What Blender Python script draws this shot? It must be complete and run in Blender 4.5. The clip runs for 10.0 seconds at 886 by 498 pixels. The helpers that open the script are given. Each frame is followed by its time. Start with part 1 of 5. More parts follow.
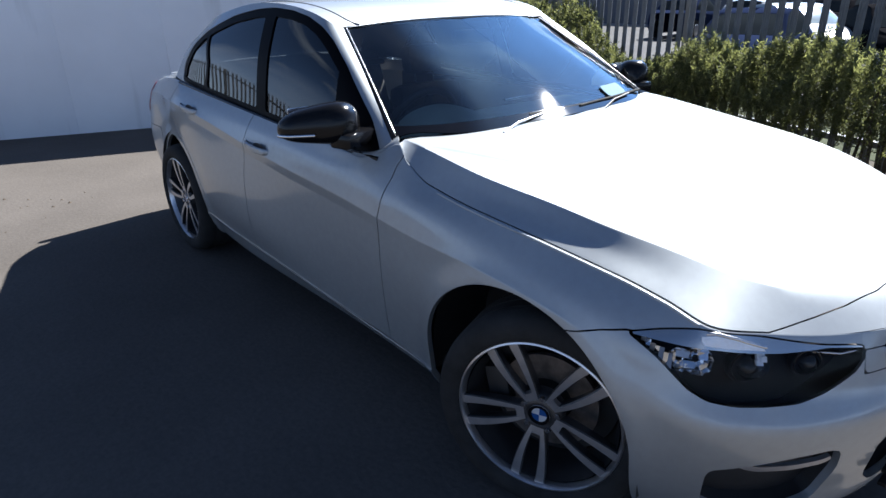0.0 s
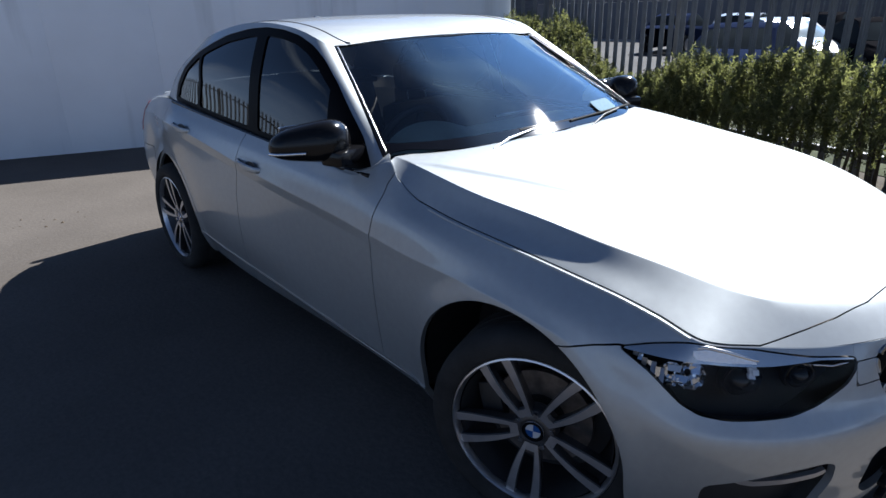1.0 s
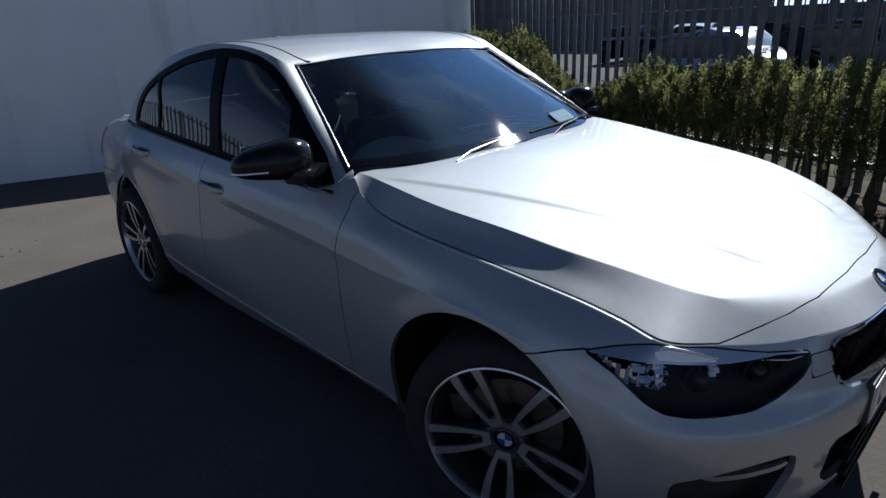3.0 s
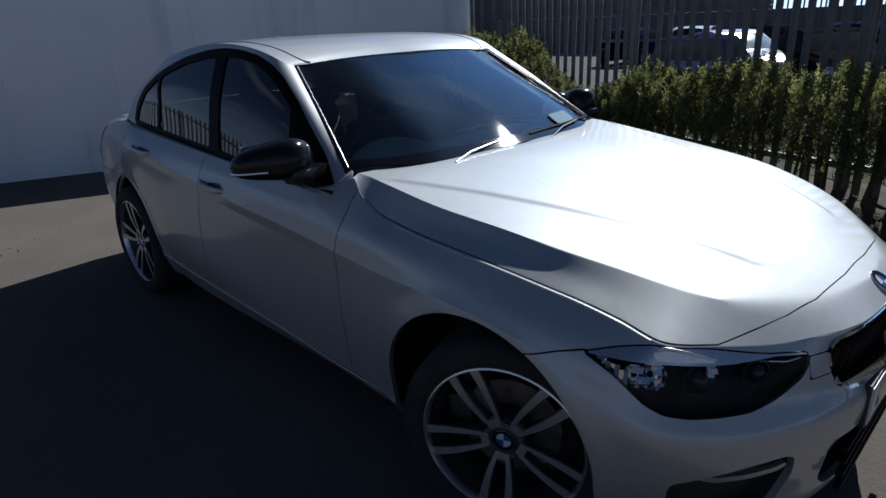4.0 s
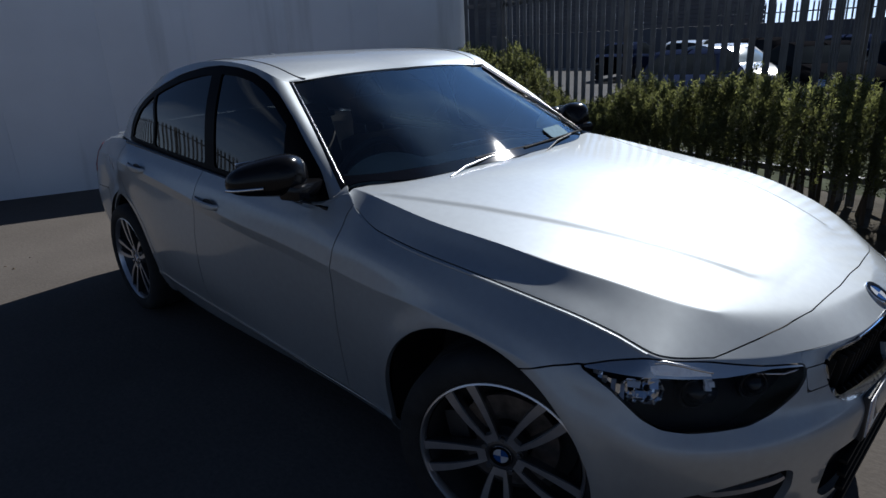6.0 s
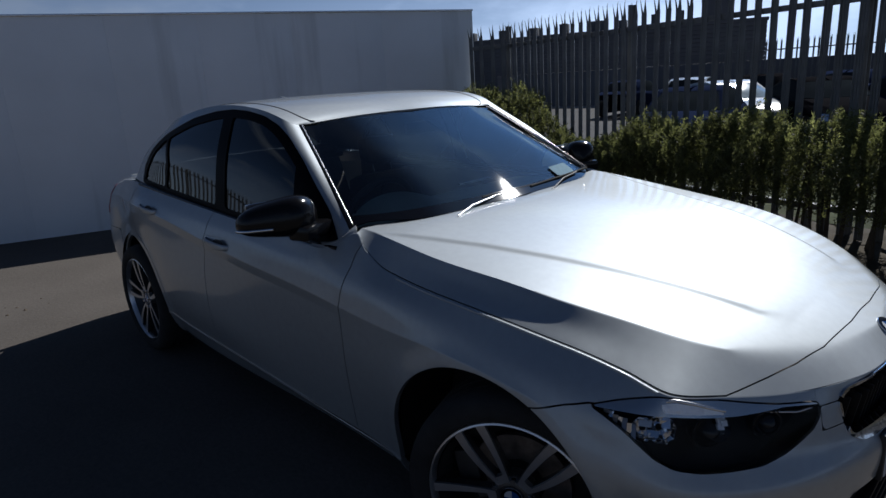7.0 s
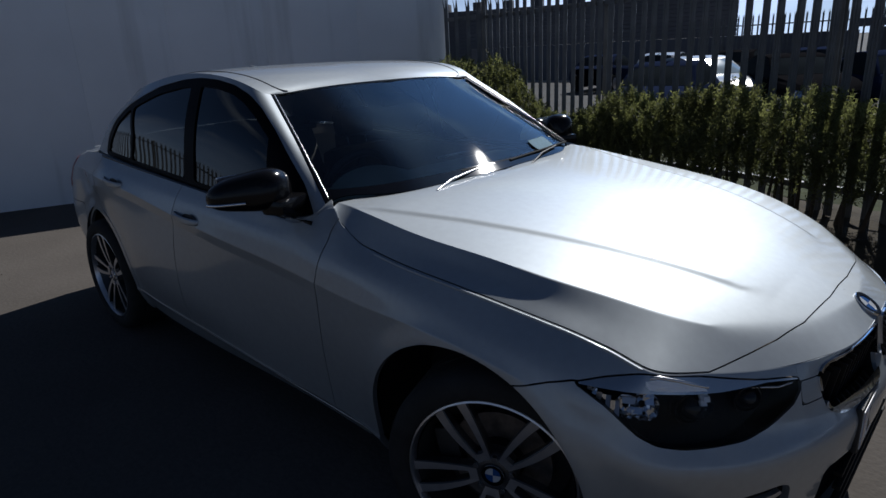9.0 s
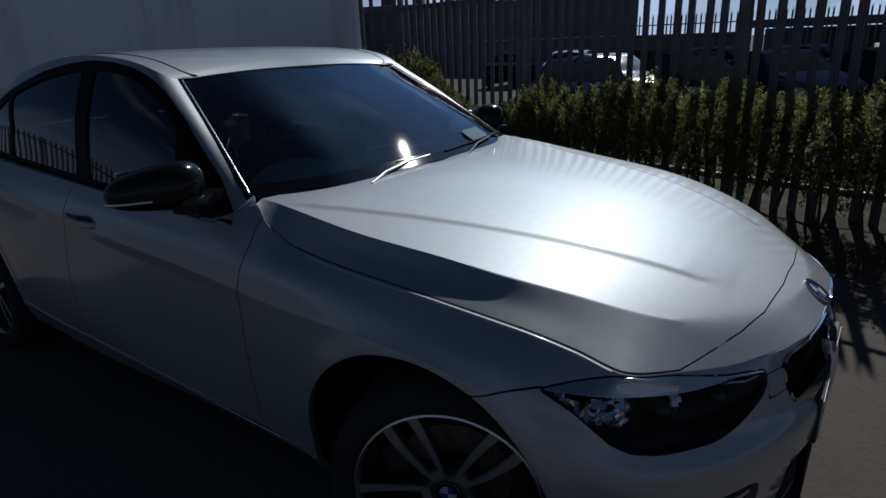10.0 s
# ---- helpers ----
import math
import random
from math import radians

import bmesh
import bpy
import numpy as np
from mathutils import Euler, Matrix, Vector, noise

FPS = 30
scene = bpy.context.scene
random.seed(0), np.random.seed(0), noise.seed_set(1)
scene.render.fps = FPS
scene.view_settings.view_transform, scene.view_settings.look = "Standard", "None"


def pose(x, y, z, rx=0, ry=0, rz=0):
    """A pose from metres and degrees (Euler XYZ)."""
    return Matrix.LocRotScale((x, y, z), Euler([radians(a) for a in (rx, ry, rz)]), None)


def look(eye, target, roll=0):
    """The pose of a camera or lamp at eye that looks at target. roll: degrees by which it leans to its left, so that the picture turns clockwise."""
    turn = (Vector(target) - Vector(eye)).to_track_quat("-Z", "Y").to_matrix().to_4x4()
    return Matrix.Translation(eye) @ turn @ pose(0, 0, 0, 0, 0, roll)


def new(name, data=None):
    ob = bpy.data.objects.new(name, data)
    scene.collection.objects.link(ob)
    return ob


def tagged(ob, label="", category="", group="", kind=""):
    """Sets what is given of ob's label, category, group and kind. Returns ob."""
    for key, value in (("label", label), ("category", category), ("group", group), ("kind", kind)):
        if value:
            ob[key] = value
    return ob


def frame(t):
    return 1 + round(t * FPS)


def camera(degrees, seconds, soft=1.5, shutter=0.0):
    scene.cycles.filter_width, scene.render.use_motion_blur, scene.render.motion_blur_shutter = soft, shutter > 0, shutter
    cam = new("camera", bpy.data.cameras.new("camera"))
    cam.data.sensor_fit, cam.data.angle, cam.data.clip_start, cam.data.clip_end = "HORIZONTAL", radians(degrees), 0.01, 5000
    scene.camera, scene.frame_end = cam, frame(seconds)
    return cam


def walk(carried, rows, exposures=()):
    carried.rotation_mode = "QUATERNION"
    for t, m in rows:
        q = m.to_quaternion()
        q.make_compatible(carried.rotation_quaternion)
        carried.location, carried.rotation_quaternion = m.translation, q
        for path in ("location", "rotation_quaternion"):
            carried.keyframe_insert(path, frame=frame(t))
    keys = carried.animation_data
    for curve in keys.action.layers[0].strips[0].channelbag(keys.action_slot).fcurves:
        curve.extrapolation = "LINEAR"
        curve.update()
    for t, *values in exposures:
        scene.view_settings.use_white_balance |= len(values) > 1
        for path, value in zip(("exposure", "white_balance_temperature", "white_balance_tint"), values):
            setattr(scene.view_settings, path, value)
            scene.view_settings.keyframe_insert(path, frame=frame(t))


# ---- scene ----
# camera and its walk
cam = camera(71.1, 10.0)
PATH = [
    (0, (0.956, -2.03, 1.476), (-0.451, -0.835, 0.707), -1.0),
    (0.5, (0.957, -2.018, 1.475), (-0.463, -0.823, 0.729), -1.2),
    (1, (0.964, -2.018, 1.479), (-0.448, -0.801, 0.755), -1.5),
    (1.5, (0.977, -2.02, 1.478), (-0.416, -0.764, 0.786), -2.5),
    (2, (0.983, -2.022, 1.479), (-0.406, -0.752, 0.802), -2.1),
    (2.5, (0.983, -2.018, 1.476), (-0.395, -0.743, 0.785), -2.5),
    (3, (0.988, -2.018, 1.48), (-0.371, -0.72, 0.796), -2.7),
    (4.5, (0.988, -2.024, 1.478), (-0.37, -0.719, 0.806), -2.3),
    (5, (0.994, -2.025, 1.482), (-0.378, -0.714, 0.849), -3.3),
    (6.5, (0.99, -2.012, 1.478), (-0.366, -0.687, 0.841), -2.6),
    (7, (0.998, -2.022, 1.489), (-0.4, -0.691, 0.966), -3.5),
    (7.5, (1.001, -2.015, 1.48), (-0.362, -0.663, 0.918), -3.4),
    (8, (0.998, -2.01, 1.479), (-0.366, -0.666, 0.902), -3.3),
    (8.5, (0.984, -2.003, 1.479), (-0.35, -0.641, 0.874), -2.8),
    (9, (0.95, -2.004, 1.479), (-0.373, -0.632, 0.873), -2.8),
    (9.5, (0.905, -2.009, 1.463), (-0.349, -0.57, 0.865), -2.5),
    (10, (0.787, -1.93, 1.432), (-0.328, -0.392, 0.806), -2.0),
]
EXPOSURE = [(0.0, 1.76, 6060, 10), (1.0, 1.36, 6060, 10), (2.0, 0.76, 6030, 10), (3.0, 0.5, 6000, 10), (4.5, 0.24, 6010, 10), (6.5, 0.07, 6040, 10), (7.5, -0.17, 6050, 10), (9.0, -0.2, 6070, 10), (9.5, -0.36, 6070, 10), (10.0, -0.82, 6050, 10)]
walk(cam, [(t, look(eye, target, roll)) for t, eye, target, roll in PATH], EXPOSURE)

# ---------------------------------------------------------------- light
SUN = Vector((-0.17, 1.12, 1.0)).normalized()
sun = new("sun", bpy.data.lights.new("sun", "SUN"))
sun.data.energy, sun.data.angle, sun.data.color = 5.0, radians(0.53), (1.0, 0.95, 0.87)
sun.matrix_world = Matrix.Translation((0, 30, 30)) @ SUN.to_track_quat("Z", "Y").to_matrix().to_4x4()

world = bpy.data.worlds.new("world")
scene.world = world
world.use_nodes = True
wn, wl = world.node_tree.nodes, world.node_tree.links
wn.clear()
sky = wn.new("ShaderNodeTexSky")
sky.sky_type, sky.sun_disc = "NISHITA", False
sky.sun_elevation, sky.sun_rotation = math.asin(SUN.z), math.atan2(SUN.x, SUN.y)
sky.air_density, sky.dust_density, sky.ozone_density, sky.altitude = 0.6, 0.3, 2.5, 2500
w_co = wn.new("ShaderNodeTexCoord")
w_map = wn.new("ShaderNodeMapping")
w_map.inputs["Scale"].default_value = (1.0, 1.0, 2.6)
w_cloud = wn.new("ShaderNodeTexNoise")
w_cloud.inputs["Scale"].default_value, w_cloud.inputs["Detail"].default_value, w_cloud.inputs["Roughness"].default_value = 2.6, 9.0, 0.55
w_ramp = wn.new("ShaderNodeValToRGB")
w_ramp.color_ramp.elements[0].position, w_ramp.color_ramp.elements[1].position = 0.53, 0.70
w_mix = wn.new("ShaderNodeMix")
w_mix.data_type = "RGBA"
w_mix.inputs["B"].default_value = (4.4, 5.0, 5.8, 1)
w_bg = wn.new("ShaderNodeBackground")
w_bg.inputs["Strength"].default_value = 0.050
w_out = wn.new("ShaderNodeOutputWorld")
wl.new(w_co.outputs["Generated"], w_map.inputs["Vector"])
wl.new(w_map.outputs["Vector"], w_cloud.inputs["Vector"])
wl.new(w_cloud.outputs["Fac"], w_ramp.inputs["Fac"])
w_high, w_thin = wn.new("ShaderNodeMapRange"), wn.new("ShaderNodeMath")
w_thin.operation = "MULTIPLY"
w_high.inputs["From Min"].default_value, w_high.inputs["From Max"].default_value = 0.30, 0.62
w_high.inputs["To Min"].default_value, w_high.inputs["To Max"].default_value = 1.0, 0.20
wl.new(w_ramp.outputs["Color"], w_thin.inputs[0])
wl.new(w_high.outputs["Result"], w_thin.inputs[1])
wl.new(w_thin.outputs["Value"], w_mix.inputs["Factor"])
wl.new(sky.outputs["Color"], w_mix.inputs["A"])
w_xyz, w_low, w_haze = wn.new("ShaderNodeSeparateXYZ"), wn.new("ShaderNodeMapRange"), wn.new("ShaderNodeMix")
w_haze.data_type = "RGBA"
w_side = wn.new("ShaderNodeMapRange")
w_side.interpolation_type = "SMOOTHSTEP"
w_side.inputs["From Min"].default_value, w_side.inputs["From Max"].default_value = 0.2, 0.95
w_side.inputs["To Min"].default_value, w_side.inputs["To Max"].default_value = 1.1, 3.5
w_bank = wn.new("ShaderNodeMix")
w_bank.data_type, w_bank.blend_type = "RGBA", "MULTIPLY"
w_bank.inputs["Factor"].default_value = 1.0
w_bank.inputs["A"].default_value = (4.3, 5.3, 7.0, 1)
w_low.inputs["From Min"].default_value, w_low.inputs["From Max"].default_value = 0.22, 0.06
wl.new(w_co.outputs["Generated"], w_xyz.inputs["Vector"])
wl.new(w_xyz.outputs["Z"], w_low.inputs["Value"])
wl.new(w_xyz.outputs["Z"], w_high.inputs["Value"])
wl.new(w_xyz.outputs["Y"], w_side.inputs["Value"])
wl.new(w_side.outputs["Result"], w_bank.inputs["B"])
wl.new(w_bank.outputs["Result"], w_haze.inputs["B"])
w_gap, w_veil = wn.new("ShaderNodeMapRange"), wn.new("ShaderNodeMath")
w_gap.inputs["From Min"].default_value, w_gap.inputs["From Max"].default_value = 0.42, 0.56
w_gap.inputs["To Min"].default_value, w_gap.inputs["To Max"].default_value = 0.45, 1.0
w_veil.operation = "MULTIPLY"
wl.new(w_cloud.outputs["Fac"], w_gap.inputs["Value"])
wl.new(w_low.outputs["Result"], w_veil.inputs[0])
wl.new(w_gap.outputs["Result"], w_veil.inputs[1])
wl.new(w_veil.outputs["Value"], w_haze.inputs["Factor"])
wl.new(w_mix.outputs["Result"], w_haze.inputs["A"])
w_dot, w_near, w_halo, w_glow = wn.new("ShaderNodeVectorMath"), wn.new("ShaderNodeMapRange"), wn.new("ShaderNodeMix"), wn.new("ShaderNodeMix")
w_dot.operation = "DOT_PRODUCT"
w_dot.inputs[1].default_value = Vector((-0.22, 0.80, 0.52)).normalized()
w_near.interpolation_type = "SMOOTHSTEP"
w_near.inputs["From Min"].default_value, w_near.inputs["From Max"].default_value = 0.885, 1.0
w_halo.data_type = "RGBA"
w_halo.inputs["A"].default_value, w_halo.inputs["B"].default_value = (1, 1, 1, 1), (3.8, 4.9, 5.2, 1)
w_glow.data_type, w_glow.blend_type = "RGBA", "MULTIPLY"
w_glow.inputs["Factor"].default_value = 1.0
wl.new(w_co.outputs["Generated"], w_dot.inputs[0])
wl.new(w_dot.outputs["Value"], w_near.inputs["Value"])
wl.new(w_near.outputs["Result"], w_halo.inputs["Factor"])
wl.new(w_haze.outputs["Result"], w_glow.inputs["A"])
wl.new(w_halo.outputs["Result"], w_glow.inputs["B"])
wl.new(w_glow.outputs["Result"], w_bg.inputs["Color"])
wl.new(w_bg.outputs["Background"], w_out.inputs["Surface"])


# ---------------------------------------------------------------- materials
def material(name, base, rough=0.5, metal=0.0, vary=0.0, scale=8.0, bump=0.0, bump_scale=60.0, coat=0.0, spec=0.5, dark=None, fine=0.0, fine_scale=200.0):
    """A Principled material: colour varied by two noises (stains and grain), relief by a third."""
    m = bpy.data.materials.new(name)
    m.use_nodes = True
    n, l = m.node_tree.nodes, m.node_tree.links
    p = n["Principled BSDF"]
    p.inputs["Base Color"].default_value = (*base, 1)
    p.inputs["Roughness"].default_value, p.inputs["Metallic"].default_value = rough, metal
    p.inputs["Specular IOR Level"].default_value = spec
    p.inputs["Coat Weight"].default_value, p.inputs["Coat Roughness"].default_value = coat, 0.03
    co = n.new("ShaderNodeTexCoord")
    if vary:
        big = n.new("ShaderNodeTexNoise")
        big.inputs["Scale"].default_value, big.inputs["Detail"].default_value = scale, 6.0
        mixer = n.new("ShaderNodeMix")
        mixer.data_type = "RGBA"
        low = dark or tuple(c * (1 - vary) for c in base)
        mixer.inputs["A"].default_value = (*low, 1)
        mixer.inputs["B"].default_value = (*[min(1.0, c * (1 + vary)) for c in base], 1)
        ramp = n.new("ShaderNodeMapRange")
        ramp.inputs["From Min"].default_value, ramp.inputs["From Max"].default_value = 0.3, 0.7
        l.new(co.outputs["Object"], big.inputs["Vector"])
        l.new(big.outputs["Fac"], ramp.inputs["Value"])
        l.new(ramp.outputs["Result"], mixer.inputs["Factor"])
        last = mixer.outputs["Result"]
        if fine:
            tiny = n.new("ShaderNodeTexNoise")
            tiny.inputs["Scale"].default_value, tiny.inputs["Detail"].default_value = fine_scale, 3.0
            l.new(co.outputs["Object"], tiny.inputs["Vector"])
            m2 = n.new("ShaderNodeMix")
            m2.data_type, m2.blend_type = "RGBA", "OVERLAY"
            m2.inputs["Factor"].default_value = fine
            l.new(last, m2.inputs["A"])
            l.new(tiny.outputs["Color"], m2.inputs["B"])
            grey = n.new("ShaderNodeRGBToBW")
            l.new(tiny.outputs["Color"], grey.inputs["Color"])
            l.new(grey.outputs["Val"], m2.inputs["B"])
            last = m2.outputs["Result"]
        l.new(last, p.inputs["Base Color"])
    if bump:
        tex = n.new("ShaderNodeTexNoise")
        tex.inputs["Scale"].default_value, tex.inputs["Detail"].default_value = bump_scale, 4.0
        bn = n.new("ShaderNodeBump")
        bn.inputs["Strength"].default_value, bn.inputs["Distance"].default_value = bump, 0.01
        l.new(co.outputs["Object"], tex.inputs["Vector"])
        l.new(tex.outputs["Fac"], bn.inputs["Height"])
        l.new(bn.outputs["Normal"], p.inputs["Normal"])
    return m


def glass_material(name, tint, ior=1.5, gloss=0.015):
    """A pane: tinted see-through, with a mirror gloss that follows Fresnel."""
    m = bpy.data.materials.new(name)
    m.use_nodes = True
    n, l = m.node_tree.nodes, m.node_tree.links
    n.clear()
    tr, gl, fr, mx, out = (n.new("ShaderNode" + k) for k in ("BsdfTransparent", "BsdfGlossy", "Fresnel", "MixShader", "OutputMaterial"))
    tr.inputs["Color"].default_value = (*tint, 1)
    gl.inputs["Color"].default_value = (1, 1, 1, 1)
    gl.inputs["Roughness"].default_value = gloss
    fr.inputs["IOR"].default_value = ior
    l.new(fr.outputs["Fac"], mx.inputs["Fac"])
    l.new(tr.outputs["BSDF"], mx.inputs[1])
    l.new(gl.outputs["BSDF"], mx.inputs[2])
    l.new(mx.outputs["Shader"], out.inputs["Surface"])
    return m


M = {
    "paint": material("silver_paint", (0.424, 0.453, 0.476), 0.66, 0.95, 0.03, 40.0, coat=1.0, fine=0.12, fine_scale=900.0),
    "black_gloss": material("black_gloss", (0.006, 0.006, 0.007), 0.16, spec=0.25),
    "black_trim": material("black_window_trim", (0.003, 0.003, 0.004), 0.35, spec=0.03),
    "lamp_black": material("lamp_housing_black", (0.010, 0.009, 0.008), 0.55, vary=0.2, scale=30, spec=0.15),
    "frit": material("black_glass_band", (0.004, 0.004, 0.005), 0.04, spec=0.4),
    "black_plastic": material("black_plastic", (0.018, 0.018, 0.019), 0.5, vary=0.2, scale=20, bump=0.15, bump_scale=300),
    "rubber": material("tyre_rubber", (0.026, 0.026, 0.026), 0.85, vary=0.25, scale=14, bump=0.2, bump_scale=120, spec=0.2),
    "chrome": material("chrome", (0.75, 0.76, 0.78), 0.08, 1.0),
    "satin": material("satin_metal", (0.62, 0.62, 0.63), 0.25, 1.0),
    "glass": glass_material("windscreen_glass", (0.80, 0.88, 0.88), 1.62, 0.02),
    "side_glass": glass_material("side_glass", (0.03, 0.035, 0.038), 1.55),
    "lamp_glass": glass_material("lamp_lens", (0.94, 0.95, 0.96), 1.16),
    "brow": material("lamp_brow", (0.42, 0.435, 0.46), 0.22, 0.95, coat=1.0),
    # white and blue bases that imitate sky glints in the headlamps
    "bright": material("white_glint_tone", (0.92, 0.93, 0.95), 0.25, 0.2, bump=0.4, bump_scale=120),
    "blue_glint": material("blue_glint_tone", (0.45, 0.58, 0.80), 0.25, 0.4, bump=0.4, bump_scale=120),
    "rim": material("machined_rim", (0.48, 0.48, 0.50), 0.34, 0.8, 0.1, 30),
    "lip": material("bright_rim_lip", (0.62, 0.62, 0.64), 0.3, 0.9, 0.1, 30),
    "rim_dark": material("dark_rim_paint", (0.05, 0.05, 0.053), 0.38, 0.4, 0.1, 30, coat=0.3),
    "disc": material("brake_disc", (0.22, 0.20, 0.19), 0.4, 0.9, 0.25, 40),
    "cabin": material("dark_cabin_trim", (0.05, 0.05, 0.053), 0.6, vary=0.2, scale=12, bump=0.1, bump_scale=250),
    "leather": material("dark_leather", (0.05, 0.042, 0.04), 0.45, vary=0.2, scale=15, bump=0.2, bump_scale=90),
    # dash base raised above its dark trim; the sunlight on it is in the colour
    "dash": material("sunlit_dash_tone", (0.5, 0.53, 0.46), 0.6, vary=0.1, scale=10, bump=0.1, bump_scale=300),
    "blue": material("badge_blue", (0.015, 0.07, 0.24), 0.25, coat=0.5),
    "white": material("badge_white", (0.5, 0.52, 0.55), 0.3, coat=0.5),
    "plate": material("plate_white", (0.72, 0.73, 0.72), 0.4, vary=0.05, scale=30),
    "ink": material("dark_print", (0.02, 0.02, 0.025), 0.5),
    "sticker": material("sticker_blue", (0.19, 0.29, 0.36), 0.8, vary=0.1, scale=60, spec=0.05),
    "red": material("red_lamp", (0.25, 0.01, 0.012), 0.2, coat=0.8),
    "ground": material("worn_concrete_ground", (0.098, 0.088, 0.080), 0.95, vary=0.18, scale=0.7, bump=0.3, bump_scale=45, fine=0.3, fine_scale=55, spec=0.12),
    "verge": material("rough_verge", (0.05, 0.058, 0.03), 0.95, vary=0.4, scale=2.5, bump=0.9, bump_scale=35, spec=0.1),
    "soil": material("dark_soil", (0.05, 0.042, 0.03), 0.95, vary=0.5, scale=3, bump=0.8, bump_scale=30, spec=0.2),
    "wall": material("pale_grey_wall_paint", (0.86, 0.88, 0.90), 0.75, vary=0.06, scale=0.9, bump=0.12, bump_scale=25, fine=0.08, fine_scale=60),
    "steel": material("galvanised_steel", (0.17, 0.175, 0.18), 0.55, 0.35, 0.25, 5, bump=0.1, bump_scale=50),
    "stem": material("hedge_stems", (0.06, 0.045, 0.03), 0.9, vary=0.3, scale=10),
    "leaf": material("hedge_leaves", (0.070, 0.077, 0.040), 0.6, vary=0.45, scale=2.5, spec=0.4),
    "leaf_new": material("young_leaves", (0.118, 0.126, 0.066), 0.6, vary=0.35, scale=3.0, spec=0.4),
    "dark_wall": material("far_building_cladding", (0.09, 0.095, 0.11), 0.8, vary=0.2, scale=0.2),
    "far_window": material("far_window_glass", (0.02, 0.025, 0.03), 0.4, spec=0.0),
    # pale base carries the glare on the near silver car's windows
    "glare_glass": material("sunlit_screen_glass", (0.22, 0.28, 0.32), 0.12, vary=0.2, scale=3, spec=0.5),
    "tarmac": material("car_park_tarmac", (0.05, 0.05, 0.052), 0.85, spec=0.2, vary=0.2, scale=0.5, bump=0.3, bump_scale=40),
    "glare_ground": material("far_ground_glare_tone", (0.30, 0.29, 0.27), 0.8, vary=0.15, scale=0.4, spec=0.2),
}


def translucent(m, share):
    """Lets light through a leaf: mixes in a translucent share of its own colour."""
    n, l = m.node_tree.nodes, m.node_tree.links
    p, out = n["Principled BSDF"], n["Material Output"]
    tr, mx = n.new("ShaderNodeBsdfTranslucent"), n.new("ShaderNodeMixShader")
    src = p.inputs["Base Color"].links[0].from_socket
    bright = n.new("ShaderNodeMix")
    bright.data_type, bright.blend_type = "RGBA", "MULTIPLY"
    bright.inputs["Factor"].default_value = 1.0
    bright.inputs["B"].default_value = (2.1, 2.1, 1.4, 1)
    l.new(src, bright.inputs["A"])
    l.new(bright.outputs["Result"], tr.inputs["Color"])
    mx.inputs["Fac"].default_value = share
    l.new(p.outputs["BSDF"], mx.inputs[1])
    l.new(tr.outputs["BSDF"], mx.inputs[2])
    l.new(mx.outputs["Shader"], out.inputs["Surface"])


M["paint"].node_tree.nodes["Principled BSDF"].inputs["Coat IOR"].default_value = 1.5
M["paint"].node_tree.nodes["Principled BSDF"].inputs["Coat Roughness"].default_value = 0.09


def flake(m, share, rough):
    """Metallic paint: a sharper metal lobe mixed with the broad one, both under the clear coat."""
    n, l = m.node_tree.nodes, m.node_tree.links
    p, out = n["Principled BSDF"], n["Material Output"]
    q, mx = n.new("ShaderNodeBsdfPrincipled"), n.new("ShaderNodeMixShader")
    p.inputs["Specular Tint"].default_value = q.inputs["Specular Tint"].default_value = (0.512, 0.532, 0.56, 1)
    for key in ("Metallic", "Coat Weight", "Coat Roughness", "Coat IOR"):
        q.inputs[key].default_value = p.inputs[key].default_value
    q.inputs["Roughness"].default_value = rough
    l.new(p.inputs["Base Color"].links[0].from_socket, q.inputs["Base Color"])
    mx.inputs["Fac"].default_value = share
    l.new(p.outputs["BSDF"], mx.inputs[1])
    l.new(q.outputs["BSDF"], mx.inputs[2])
    l.new(mx.outputs["Shader"], out.inputs["Surface"])


flake(M["paint"], 0.25, 0.50)
translucent(M["leaf"], 0.58)
translucent(M["leaf_new"], 0.6)


def streaks(m, depth):
    """Faint vertical run marks down a painted wall."""
    n, l = m.node_tree.nodes, m.node_tree.links
    p = n["Principled BSDF"]
    src = p.inputs["Base Color"].links[0].from_socket
    co, mp, tex, ramp, mx = n.new("ShaderNodeTexCoord"), n.new("ShaderNodeMapping"), n.new("ShaderNodeTexNoise"), n.new("ShaderNodeMapRange"), n.new("ShaderNodeMix")
    mp.inputs["Scale"].default_value = (1.7, 1.7, 0.16)
    tex.inputs["Scale"].default_value, tex.inputs["Detail"].default_value, tex.inputs["Roughness"].default_value = 1.6, 5.0, 0.55
    ramp.inputs["From Min"].default_value, ramp.inputs["From Max"].default_value = 0.56, 0.72
    ramp.inputs["To Max"].default_value = depth
    mx.data_type, mx.blend_type = "RGBA", "MULTIPLY"
    mx.inputs["B"].default_value = (0.55, 0.55, 0.53, 1)
    l.new(co.outputs["Object"], mp.inputs["Vector"])
    l.new(mp.outputs["Vector"], tex.inputs["Vector"])
    l.new(tex.outputs["Fac"], ramp.inputs["Value"])
    l.new(ramp.outputs["Result"], mx.inputs["Factor"])
    l.new(src, mx.inputs["A"])
    l.new(mx.outputs["Result"], p.inputs["Base Color"])


streaks(M["wall"], 0.45)


